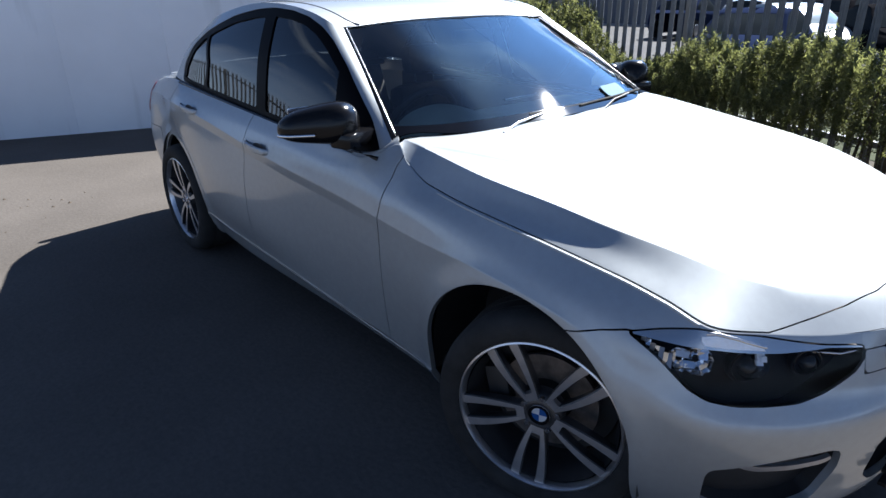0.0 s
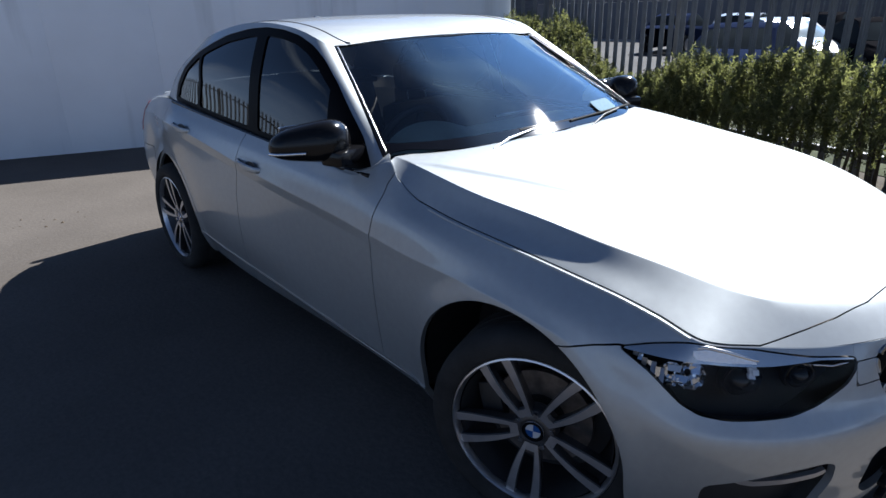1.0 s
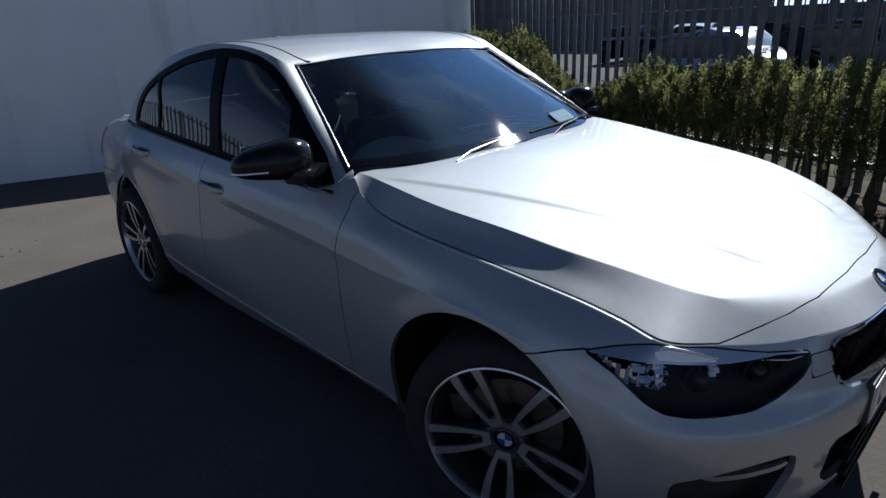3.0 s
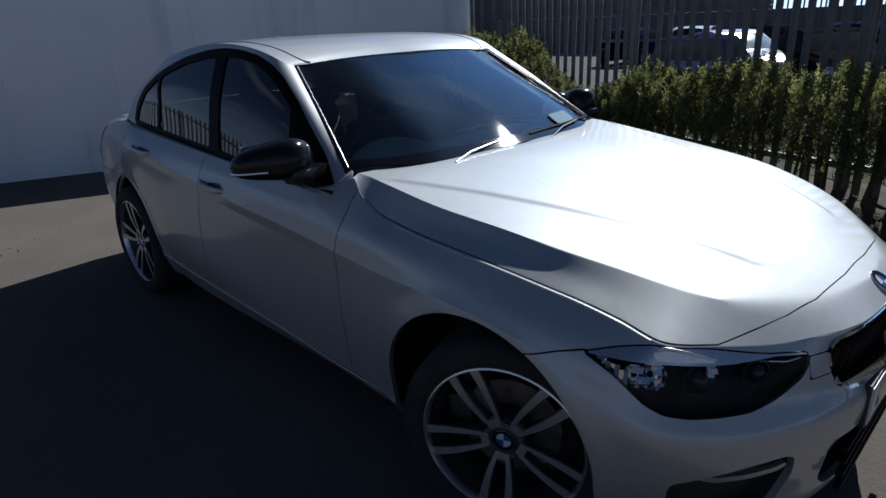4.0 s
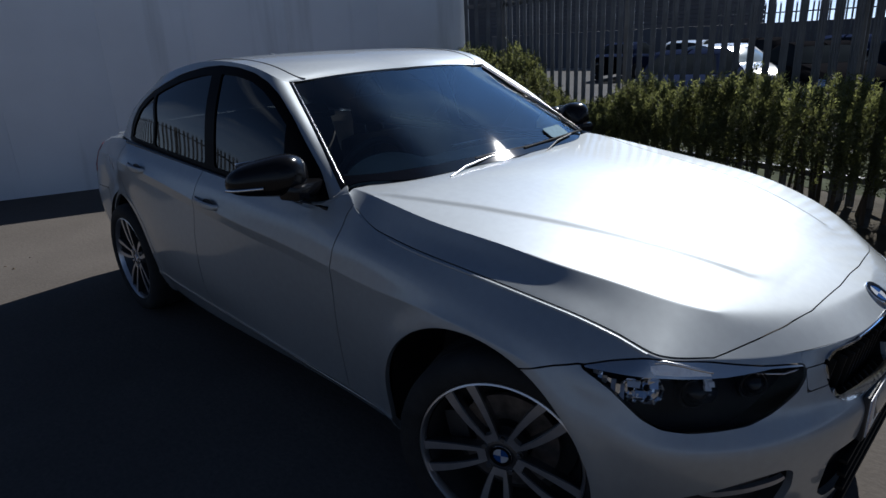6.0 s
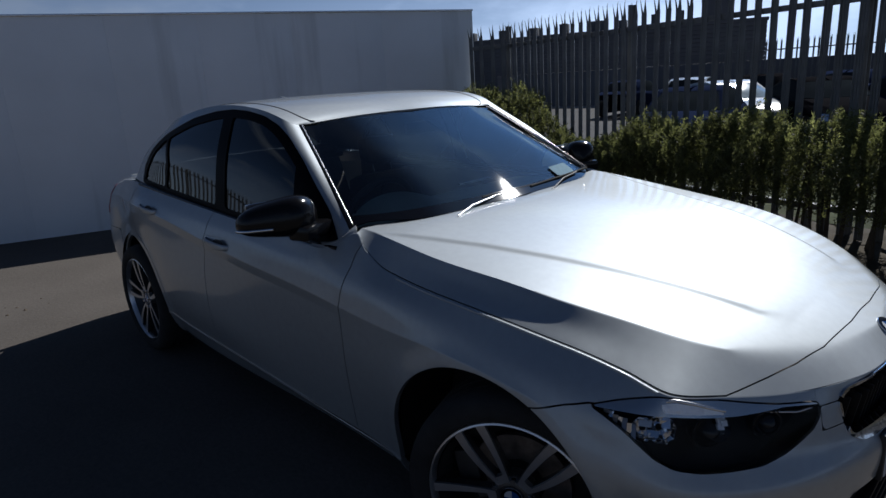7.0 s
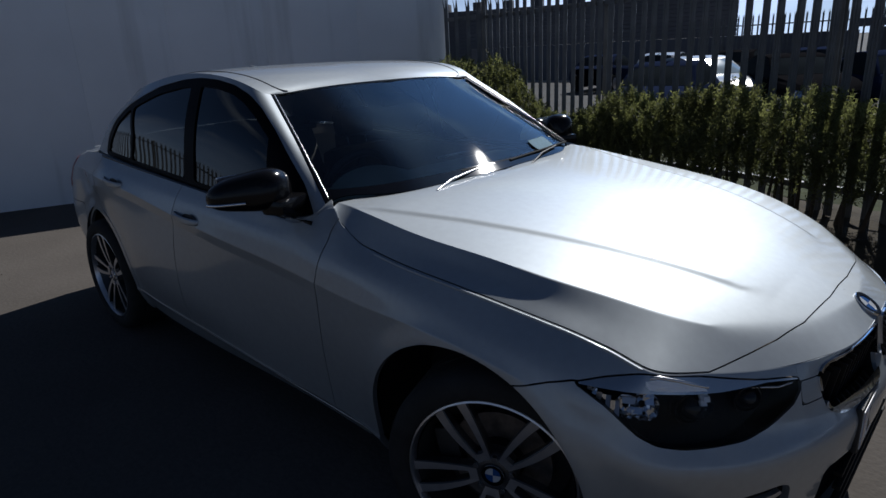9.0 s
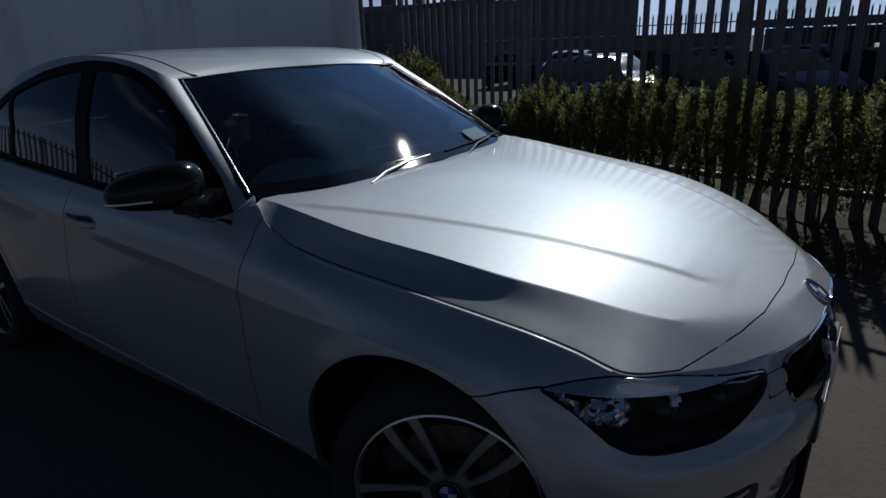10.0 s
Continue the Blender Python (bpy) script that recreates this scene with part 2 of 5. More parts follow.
# ---------------------------------------------------------------- mesh tools
def finish(name, verts, faces, mat, parent=None, label="", smooth=True):
    me = bpy.data.meshes.new(name)
    me.from_pydata([tuple(v) for v in verts], [], [tuple(int(i) for i in f) for f in faces])
    me.validate()
    me.materials.append(mat)
    if smooth:
        me.polygons.foreach_set("use_smooth", [True] * len(me.polygons))
        me.set_sharp_from_angle(angle=radians(38))
    me.update()
    ob = new(name, me)
    if parent is not None:
        ob.parent = parent
    return tagged(ob, label)


def part(name, bm, mat, parent, label="", smooth=True):
    """Links a bmesh as one mesh object under a thing or under a part."""
    me = bpy.data.meshes.new(name)
    bm.to_mesh(me)
    bm.free()
    me.materials.append(mat)
    if smooth:
        me.polygons.foreach_set("use_smooth", [True] * len(me.polygons))
        me.set_sharp_from_angle(angle=radians(38))
    ob = new(name, me)
    if parent is not None:
        ob.parent = parent
    return tagged(ob, label)


def thing(name, label, category, group="", kind="", at=(0, 0, 0), turn=0.0):
    ob = new(name)
    ob.empty_display_size = 0.1
    ob.matrix_basis = pose(*at, 0, 0, turn)
    return tagged(ob, label, category, group, kind)


def box_bm(size, at=(0, 0, 0), bevel=0.0, turn=None, bm=None):
    bm = bm or bmesh.new()
    m = Matrix.Translation(at) @ (turn or Matrix()) @ Matrix.Diagonal((*size, 1))
    got = bmesh.ops.create_cube(bm, size=1, matrix=m)
    if bevel:
        edges = list({e for v in got["verts"] for e in v.link_edges})
        bmesh.ops.bevel(bm, geom=edges, offset=bevel, segments=2, affect="EDGES", profile=0.6)
    return bm


def revolve(profile, n=48, axis="y"):
    """Verts and faces of a ring turned from (radius, offset) pairs round an axis."""
    k = len(profile)
    verts, faces = [], []
    for i in range(n):
        a = 2 * math.pi * i / n
        for r, o in profile:
            c, s_ = r * math.cos(a), r * math.sin(a)
            verts.append((c, o, s_) if axis == "y" else (c, s_, o) if axis == "z" else (o, c, s_))
    for i in range(n):
        j = (i + 1) % n
        for q in range(k - 1):
            faces.append((i * k + q, i * k + q + 1, j * k + q + 1, j * k + q))
    return verts, faces


def tube(points, radius, mat, name, parent, label="", closed=False):
    cu = bpy.data.curves.new(name, "CURVE")
    cu.dimensions, cu.bevel_depth, cu.bevel_resolution = "3D", radius, 3
    sp = cu.splines.new("POLY")
    sp.points.add(len(points) - 1)
    for q, p in zip(sp.points, points):
        q.co = (*p, 1)
    sp.use_cyclic_u = closed
    cu.use_fill_caps = True
    ob = new(name + "_line", cu)
    me = bpy.data.meshes.new_from_object(ob.evaluated_get(bpy.context.evaluated_depsgraph_get()))
    bpy.data.objects.remove(ob)
    me.materials.clear()
    me.materials.append(mat)
    me.polygons.foreach_set("use_smooth", [True] * len(me.polygons))
    out = new(name, me)
    out.parent = parent
    return tagged(out, label)


def spline(knots, values, at):
    """Natural cubic through (knots, values)."""
    x, y, q = (np.asarray(a, float) for a in (knots, values, at))
    n = len(x)
    h = np.diff(x)
    A, r = np.eye(n), np.zeros(n)
    for i in range(1, n - 1):
        A[i, i - 1:i + 2] = h[i - 1], 2 * (h[i - 1] + h[i]), h[i]
        r[i] = 6 * ((y[i + 1] - y[i]) / h[i] - (y[i] - y[i - 1]) / h[i - 1])
    m = np.linalg.solve(A, r)
    i = np.clip(np.searchsorted(x, q) - 1, 0, n - 2)
    a, b = x[i + 1] - q, q - x[i]
    return (m[i] * a**3 + m[i + 1] * b**3) / (6 * h[i]) + (y[i] / h[i] - m[i] * h[i] / 6) * a + (y[i + 1] / h[i] - m[i + 1] * h[i] / 6) * b


def akima(knots, values, at):
    """A cubic that keeps corners from ringing."""
    x, y, q = (np.asarray(a, float) for a in (knots, values, at))
    m = np.diff(y) / np.diff(x)
    m = np.concatenate([[3 * m[0] - 2 * m[1], 2 * m[0] - m[1]], m, [2 * m[-1] - m[-2], 3 * m[-1] - 2 * m[-2]]])
    w1, w2 = np.abs(m[3:] - m[2:-1]) + 1e-9, np.abs(m[1:-2] - m[:-3]) + 1e-9
    t = (w1 * m[1:-2] + w2 * m[2:-1]) / (w1 + w2)
    i = np.clip(np.searchsorted(x, q) - 1, 0, len(x) - 2)
    h = x[i + 1] - x[i]
    u = (q - x[i]) / h
    return (2*u**3 - 3*u**2 + 1) * y[i] + (u**3 - 2*u**2 + u) * h * t[i] + (-2*u**3 + 3*u**2) * y[i + 1] + (u**3 - u**2) * h * t[i + 1]


def line3(ctrl, s, firm=False):
    """A space curve from rows of (s, x, y, z)."""
    c = np.array(ctrl, float)
    if firm:
        return np.stack([akima(c[:, 0], c[:, k], s) for k in (1, 2, 3)], 1)
    return np.stack([spline(c[:, 0], c[:, k], s) for k in (1, 2, 3)], 1)


def loft(curves, counts, creases=()):
    """A grid of points over curves (each n x 3): a cubic across them, broken at the creases."""
    P = np.array(curves)
    K = len(P)
    t = np.concatenate([[0], np.cumsum(np.linalg.norm(np.diff(P, axis=0), axis=2).mean(1) + 1e-6)])
    def slope(k, side):
        if k in creases or k in (0, K - 1):
            a, b = (k, k + 1) if (side > 0 and k < K - 1) or k == 0 else (k - 1, k)
            return (P[b] - P[a]) / (t[b] - t[a])
        d0, d1 = (P[k] - P[k - 1]) / (t[k] - t[k - 1]), (P[k + 1] - P[k]) / (t[k + 1] - t[k])
        w0, w1 = t[k + 1] - t[k], t[k] - t[k - 1]
        return (d0 * w0 + d1 * w1) / (w0 + w1)
    rows = []
    for k in range(K - 1):
        h = t[k + 1] - t[k]
        m0, m1 = slope(k, 1) * h, slope(k + 1, -1) * h
        us = np.linspace(0, 1, counts[k], endpoint=False).tolist()
        us += [0.004 / h] if k in creases else []
        us += [1 - 0.004 / h] if k + 1 in creases else []
        for u in sorted(us):
            rows.append((2*u**3 - 3*u**2 + 1) * P[k] + (u**3 - 2*u**2 + u) * m0 + (-2*u**3 + 3*u**2) * P[k + 1] + (u**3 - u**2) * m1)
    rows.append(P[-1])
    return np.array(rows)


class Skin:
    """A sheet with normals that can be clipped along any line."""

    def __init__(self, V, F, N=None):
        self.V, self.F, self.N = V, F, N

    @classmethod
    def of_grid(cls, G, flip=False, tag=None):
        a, b = G.shape[:2]
        du, dv = np.gradient(G, axis=1), np.gradient(G, axis=0)
        N = np.cross(du, dv)
        N /= np.linalg.norm(N, axis=2, keepdims=True) + 1e-12
        if flip:
            N = -N
        idx = np.arange(a * b).reshape(a, b)
        F = np.stack([idx[:-1, :-1], idx[:-1, 1:], idx[1:, 1:], idx[1:, :-1]], 2).reshape(-1, 4)
        if flip:
            F = F[:, ::-1]
        V = G.reshape(-1, 3)
        tag = np.zeros(len(V)) if tag is None else np.broadcast_to(tag, (a, b)).reshape(-1)
        return cls(np.column_stack([V, tag]), [tuple(f) for f in F.tolist()], N.reshape(-1, 3))

    def clip(self, phi):
        """Keeps the side where phi(V) is positive."""
        d = np.asarray(phi(self.V), float)
        d = np.where(np.abs(d) < 1e-7, 1e-7, d)
        V, N = list(self.V), list(self.N)
        keep = d > 0
        cut, out = {}, []
        for f in self.F:
            k = [keep[i] for i in f]
            if all(k):
                out.append(f)
                continue
            if not any(k):
                continue
            g = []
            for a, b in zip(f, f[1:] + f[:1]):
                if keep[a]:
                    g.append(a)
                if keep[a] != keep[b]:
                    key = (a, b) if a < b else (b, a)
                    if key not in cut:
                        u = d[a] / (d[a] - d[b])
                        cut[key] = len(V)
                        V.append(self.V[a] * (1 - u) + self.V[b] * u)
                        n = self.N[a] * (1 - u) + self.N[b] * u
                        N.append(n / (np.linalg.norm(n) + 1e-12))
                    g.append(cut[key])
            if len(g) > 2:
                out.append(tuple(g))
        used = sorted({i for f in out for i in f})
        where = {i: j for j, i in enumerate(used)}
        V, N = np.array(V), np.array(N)
        return Skin(V[used], [tuple(where[i] for i in f) for f in out], N[used])

    def moved(self, off):
        return Skin(self.V + np.column_stack([self.N * off, np.zeros(len(self.V))]), self.F, self.N)

    def solid(self, depth, back=False):
        """Turns the rim of the sheet inwards, so that it has an edge with depth."""
        seen = {}
        for f in self.F:
            for a, b in zip(f, f[1:] + f[:1]):
                seen[(a, b)] = seen.get((a, b), 0) + 1
        rim = [(a, b) for (a, b) in seen if (b, a) not in seen]
        ids = sorted({i for e in rim for i in e})
        n = len(self.V)
        where = {i: n + j for j, i in enumerate(ids)}
        P = self.V[:, :3]
        V = np.vstack([P, P[ids] - self.N[ids] * depth]) if ids else P
        F = list(self.F) + [(b, a, where[a], where[b]) for a, b in rim]
        if back:
            V = np.vstack([V, P - self.N * depth])
            m = len(self.V) + len(ids)
            F += [tuple(m + i for i in reversed(f)) for f in self.F]
        return V, F

    def mirrored(self):
        k = np.array([1, -1, 1.0])
        return Skin(self.V * np.array([1, -1, 1, 1.0]), [tuple(reversed(f)) for f in self.F], self.N * k)

    def __add__(self, other):
        n = len(self.V)
        return Skin(np.vstack([self.V, other.V]), self.F + [tuple(n + i for i in f) for f in other.F], np.vstack([self.N, other.N]))


def inside(poly, A):
    """Signed distance to a closed outline in two axes, positive within."""
    P = np.array(poly, float)
    Q = np.roll(P, -1, 0)
    best, odd = np.full(len(A), 1e9), np.zeros(len(A), bool)
    for p, q in zip(P, Q):
        e = q - p
        u = np.clip(((A - p) @ e) / (e @ e), 0, 1)
        best = np.minimum(best, np.linalg.norm(A - p - u[:, None] * e, axis=1))
        c = (p[1] > A[:, 1]) != (q[1] > A[:, 1])
        with np.errstate(divide="ignore", invalid="ignore"):
            odd ^= c & (A[:, 0] < (q[0] - p[0]) * (A[:, 1] - p[1]) / (q[1] - p[1] + 1e-12) + p[0])
    return np.where(odd, best, -best)


def rounded(poly, n=6, tight=0.5):
    """A smoother outline through the corners of a coarse one (Chaikin)."""
    P = np.array(poly, float)
    for _ in range(n):
        Q = np.roll(P, -1, 0)
        w = tight * 0.5
        P = np.stack([P * (1 - w) + Q * w, P * w + Q * (1 - w)], 1).reshape(-1, P.shape[1])
    return P


# ---------------------------------------------------------------- the silver saloon: its surfaces
# x forward from the front axle, right side at minus y, z up. Curves are rows of (s, x, half width, z).
def side_curve(rows, nose):
    full = [(x, x, -y * np.interp(x, [-3.7, -3.2, -2.9, -2.6], [0.85, 0.935, 0.98, 1.0]), z) for x, y, z in rows] + [(s, x, -y, z) for s, x, y, z in nose]
    return full


H_SEAM = [(-0.7, -0.742, -0.776, 0.992), (-0.66, -0.672, -0.8, 0.95), (-0.55, -0.5482, -0.8074, 0.8937), (-0.35, -0.3417, -0.8097, 0.8659), (-0.1, -0.0877, -0.8042, 0.8425), (0.15, 0.1556, -0.7847, 0.8097), (0.3, 0.29, -0.762, 0.777), (0.4, 0.3891, -0.7502, 0.746), (0.55, 0.49, -0.64, 0.725), (0.7, 0.585, -0.5, 0.709), (0.85, 0.685, -0.3, 0.707), (1.0, 0.72, 0.0, 0.71)]
K = [
    side_curve([(-3.70, 0.50, 0.30), (-3.55, 0.70, 0.24), (-3.2, 0.74, 0.19), (-2.4, 0.71, 0.15), (-0.5, 0.71, 0.14), (0.15, 0.76, 0.15)],
               [(0.40, 0.36, 0.74, 0.16), (0.55, 0.49, 0.64, 0.16), (0.70, 0.60, 0.49, 0.16), (0.85, 0.68, 0.28, 0.16), (1.0, 0.70, 0.0, 0.16)]),
    side_curve([(-3.76, 0.52, 0.34), (-3.60, 0.74, 0.28), (-3.2, 0.815, 0.23), (-2.4, 0.805, 0.19), (-0.5, 0.806, 0.165), (0.15, 0.845, 0.18)],
               [(0.40, 0.385, 0.785, 0.19), (0.55, 0.515, 0.68, 0.19), (0.70, 0.625, 0.52, 0.19), (0.85, 0.705, 0.29, 0.19), (1.0, 0.73, 0.0, 0.19)]),
    side_curve([(-3.79, 0.53, 0.42), (-3.63, 0.77, 0.38), (-3.2, 0.85, 0.34), (-2.4, 0.868, 0.32), (-1.8, 0.868, 0.29), (-1.2, 0.868, 0.27), (-0.5, 0.868, 0.25), (0.15, 0.872, 0.27)],
               [(0.40, 0.390, 0.802, 0.275), (0.55, 0.515, 0.685, 0.27), (0.70, 0.620, 0.520, 0.265), (0.85, 0.700, 0.29, 0.26), (1.0, 0.724, 0.0, 0.26)]),
    side_curve([(-3.80, 0.53, 0.45), (-3.64, 0.775, 0.41), (-3.2, 0.857, 0.37), (-2.4, 0.866, 0.331), (-1.8, 0.865, 0.300), (-1.2, 0.865, 0.280), (-0.5, 0.865, 0.260), (0.15, 0.876, 0.30)],
               [(0.40, 0.398, 0.812, 0.31), (0.55, 0.524, 0.695, 0.305), (0.70, 0.632, 0.530, 0.30), (0.85, 0.713, 0.295, 0.295), (1.0, 0.738, 0.0, 0.295)]),
    side_curve([(-3.82, 0.54, 0.52), (-3.67, 0.785, 0.50), (-3.2, 0.872, 0.47), (-2.4, 0.884, 0.44), (-1.5, 0.884, 0.42), (-0.5, 0.882, 0.40), (0.15, 0.884, 0.41)],
               [(0.40, 0.412, 0.825, 0.41), (0.55, 0.541, 0.712, 0.405), (0.70, 0.651, 0.545, 0.40), (0.85, 0.734, 0.30, 0.395), (1.0, 0.758, 0.0, 0.395)]),
    side_curve([(-3.82, 0.55, 0.62), (-3.68, 0.79, 0.61), (-3.2, 0.882, 0.60), (-2.4, 0.897, 0.58), (-1.5, 0.893, 0.56), (-0.5, 0.893, 0.54), (0.15, 0.890, 0.53)],
               [(0.40, 0.42, 0.832, 0.50), (0.55, 0.552, 0.722, 0.49), (0.70, 0.662, 0.555, 0.485), (0.85, 0.745, 0.30, 0.48), (1.0, 0.77, 0.0, 0.48)]),
    side_curve([(-3.82, 0.56, 0.78), (-3.68, 0.78, 0.80), (-3.2, 0.875, 0.84), (-2.79, 0.896, 0.875), (-2.29, 0.899, 0.855), (-1.48, 0.897, 0.775), (-0.9, 0.895, 0.735), (-0.5, 0.893, 0.70), (0.15, 0.886, 0.63)],
               [(0.40, 0.420, 0.834, 0.545), (0.55, 0.553, 0.722, 0.535), (0.70, 0.663, 0.556, 0.532), (0.85, 0.745, 0.302, 0.53), (1.0, 0.770, 0.0, 0.53)]),
    side_curve([(-3.82, 0.57, 0.86), (-3.66, 0.77, 0.88), (-3.2, 0.868, 0.92), (-2.79, 0.897, 0.93), (-2.29, 0.903, 0.90), (-1.48, 0.903, 0.815), (-0.9, 0.900, 0.775), (-0.5, 0.893, 0.735), (0.15, 0.880, 0.68)],
               [(0.40, 0.396, 0.812, 0.600), (0.55, 0.522, 0.693, 0.580), (0.70, 0.626, 0.535, 0.572), (0.85, 0.712, 0.295, 0.57), (1.0, 0.738, 0.0, 0.57)]),
    side_curve([(-3.80, 0.57, 0.915), (-3.60, 0.75, 0.948), (-3.2, 0.835, 0.975), (-2.79, 0.862, 0.985), (-2.29, 0.872, 0.955), (-1.48, 0.877, 0.90), (-0.9, 0.878, 0.865), (-0.5, 0.868, 0.825), (-0.1, 0.864, 0.774), (0.15, 0.860, 0.736)],
               [(0.40, 0.395, 0.795, 0.67), (0.55, 0.515, 0.678, 0.65), (0.70, 0.615, 0.53, 0.64), (0.85, 0.70, 0.30, 0.635), (1.0, 0.728, 0.0, 0.635)]),
    side_curve([(-3.77, 0.57, 0.940), (-3.55, 0.73, 0.972), (-3.2, 0.80, 1.006), (-2.79, 0.818, 1.030), (-2.29, 0.832, 1.0), (-1.48, 0.838, 0.958), (-0.95, 0.84, 0.935), (-0.86, 0.836, 0.938), (-0.80, 0.812, 0.962)], []) + H_SEAM,
]
K.insert(-1, [(c[0], c[1], c[2] - 0.004, c[3] - 0.002) for c in K[-1]])
S_SIDE = np.concatenate([np.linspace(-3.70, -0.8, 190), np.linspace(-0.78, 0.3, 90), np.linspace(0.31, 1.0, 80)])
K = [k + [(2.0 - q[0], q[1], -q[2], q[3]) for q in (k[-2], k[-3])] for k in K]
G_SIDE = loft([line3(k, np.clip(S_SIDE, k[0][0], 1.0), k in K[-2:]) for k in K], [5, 6, 3, 8, 10, 9, 5, 8, 8, 3], creases=(2, 3, 6, 7, 9))


def arch(V, xc, rx, zc, rz):
    dz = np.maximum(V[:, 2] - zc, 0)
    return np.sqrt(((V[:, 0] - xc) / rx) ** 2 + (dz / rz) ** 2)


ARCH_F, ARCH_R = (-0.083, 0.390, 0.36, 0.348), (-2.855, 0.378, 0.34, 0.372)
# the bumper is rounded: the shoulder lines of the doors melt away round the nose
melt = np.clip((S_SIDE - 0.12) / 0.25, 0, 1)[None, :, None]
for _ in range(40):
    G_SIDE[1:-6] = G_SIDE[1:-6] * (1 - 0.5 * melt) + 0.25 * (G_SIDE[:-7] + G_SIDE[2:-5]) * melt
flat = G_SIDE.reshape(-1, 3)
for a in (ARCH_F, ARCH_R):
    r = arch(flat, *a)
    low = np.clip((0.80 - flat[:, 2]) / 0.1, 0, 1)
    flat[:, 1] -= 0.012 * np.exp(-((r - 1.0) / 0.14) ** 2) * low * (np.abs(flat[:, 1]) > 0.7)
SIDE = Skin.of_grid(G_SIDE, tag=S_SIDE[None, :])

# bonnet: seam, shoulder, outer crease, inner crease, centre line
H_OUT = [(-0.7, -0.757, -0.742, 1.001), (-0.55, -0.5518, -0.7465, 0.9774), (-0.3, -0.3096, -0.7423, 0.9419), (-0.09, -0.102, -0.7202, 0.9186), (0.1, 0.0723, -0.7005, 0.8929), (0.25, 0.2225, -0.6575, 0.8608), (0.4, 0.3545, -0.6036, 0.8286), (0.55, 0.4484, -0.5391, 0.7997), (0.7, 0.535, -0.442, 0.773), (0.85, 0.625, -0.265, 0.757), (1.0, 0.672, 0.0, 0.75)]
H_IN_Y = ([-0.70, -0.605, -0.492, -0.326, -0.141, 0.029, 0.185, 0.257, 0.345, 0.44, 0.52, 0.60], [0.755, 0.707, 0.655, 0.586, 0.529, 0.479, 0.429, 0.401, 0.365, 0.325, 0.28, 0.20])
H_CEN = [(-0.70, -0.605, 0.0, 1.006), (-0.55, -0.47, 0.0, 1.004), (-0.30, -0.25, 0.0, 0.988), (-0.09, -0.06, 0.0, 0.966), (0.10, 0.11, 0.0, 0.938), (0.25, 0.245, 0.0, 0.908), (0.40, 0.365, 0.0, 0.874), (0.55, 0.455, 0.0, 0.842),
         (0.70, 0.525, 0.0, 0.812), (0.85, 0.585, 0.0, 0.787), (1.0, 0.63, 0.0, 0.768)]


def crown_terms(x, y):
    return np.stack([x**i * y**j for i in range(6) for j in (0, 2, 4) if i + j <= 6], -1)


# the top of the bonnet is one smooth crown through its edges, with a faint ridge pressed into it
fit_s = np.linspace(-0.70, 1.0, 60)
edge_p, mid_p = line3(H_OUT, fit_s), line3(H_CEN, fit_s)
fit_p = np.vstack([np.column_stack([(edge_p * (1 - v) + mid_p * v)[:, :2], edge_p[:, 2] + (mid_p[:, 2] - edge_p[:, 2]) * (1 - (1 - v) ** 2)]) for v in (0, 0, 0.15, 0.35, 0.6, 0.85, 1.0)])
crown = np.linalg.lstsq(crown_terms(fit_p[:, 0], fit_p[:, 1]), fit_p[:, 2], rcond=None)[0]


def crown_z(x, y):
    ridge = np.abs(y) - np.interp(x, *H_IN_Y)
    fade = np.clip((x + 0.72) / 0.15, 0, 1) * np.clip((0.52 - x) / 0.12, 0, 1)
    step = 0.5 - 0.5 * np.tanh(ridge / 0.009)
    return crown_terms(x, y) @ crown + 0.0062 * fade * step * np.exp(-np.maximum(-ridge, 0) / 0.16)


S_HOOD = np.linspace(-0.70, 1.0, 170)
seam_c, out_c, cen_c = line3(H_SEAM, S_HOOD, True), line3(H_OUT, S_HOOD), line3(H_CEN, S_HOOD)
out_c[:, 2] = crown_z(out_c[:, 0], out_c[:, 1])
# a shallow trough under the crease: flat by the seam, steep below the crease
trough_y = np.interp(S_HOOD, [-0.7, -0.45, -0.2, 0.1, 0.3, 0.6, 1.0], [0.48, 0.52, 0.60, 0.55, 0.51, 0.5, 0.5])[:, None]
trough_z = np.interp(S_HOOD, [-0.7, -0.45, -0.2, 0.1, 0.3, 0.6, 1.0], [0.52, 0.48, 0.43, 0.46, 0.49, 0.5, 0.5])[:, None]
mid_c = seam_c + (out_c - seam_c) * np.hstack([0.5 + 0 * trough_y, trough_y, trough_z])
flank = loft([seam_c, mid_c, out_c], [8, 8], creases=(2,))
top_v = np.concatenate([[0.006], np.linspace(0.02, 1, 90)])[:, None, None]
top = out_c[None] * (1 - top_v) + cen_c[None] * top_v
top[:, :, 2] = crown_z(top[:, :, 0], top[:, :, 1])
G_HOOD = np.concatenate([flank[:-1], out_c[None], top])
ease = (0.9 * np.clip((S_HOOD - 0.55) / 0.2, 0, 1) ** 1.2)[None, :, None]
for _ in range(60):
    G_HOOD[1:-1] = G_HOOD[1:-1] * (1 - ease) + 0.5 * (G_HOOD[:-2] + G_HOOD[2:]) * ease
BONNET = Skin.of_grid(G_HOOD, tag=np.concatenate([[0], np.cumsum(np.linalg.norm(np.diff(G_HOOD, axis=0), axis=2).mean(1))])[:, None])

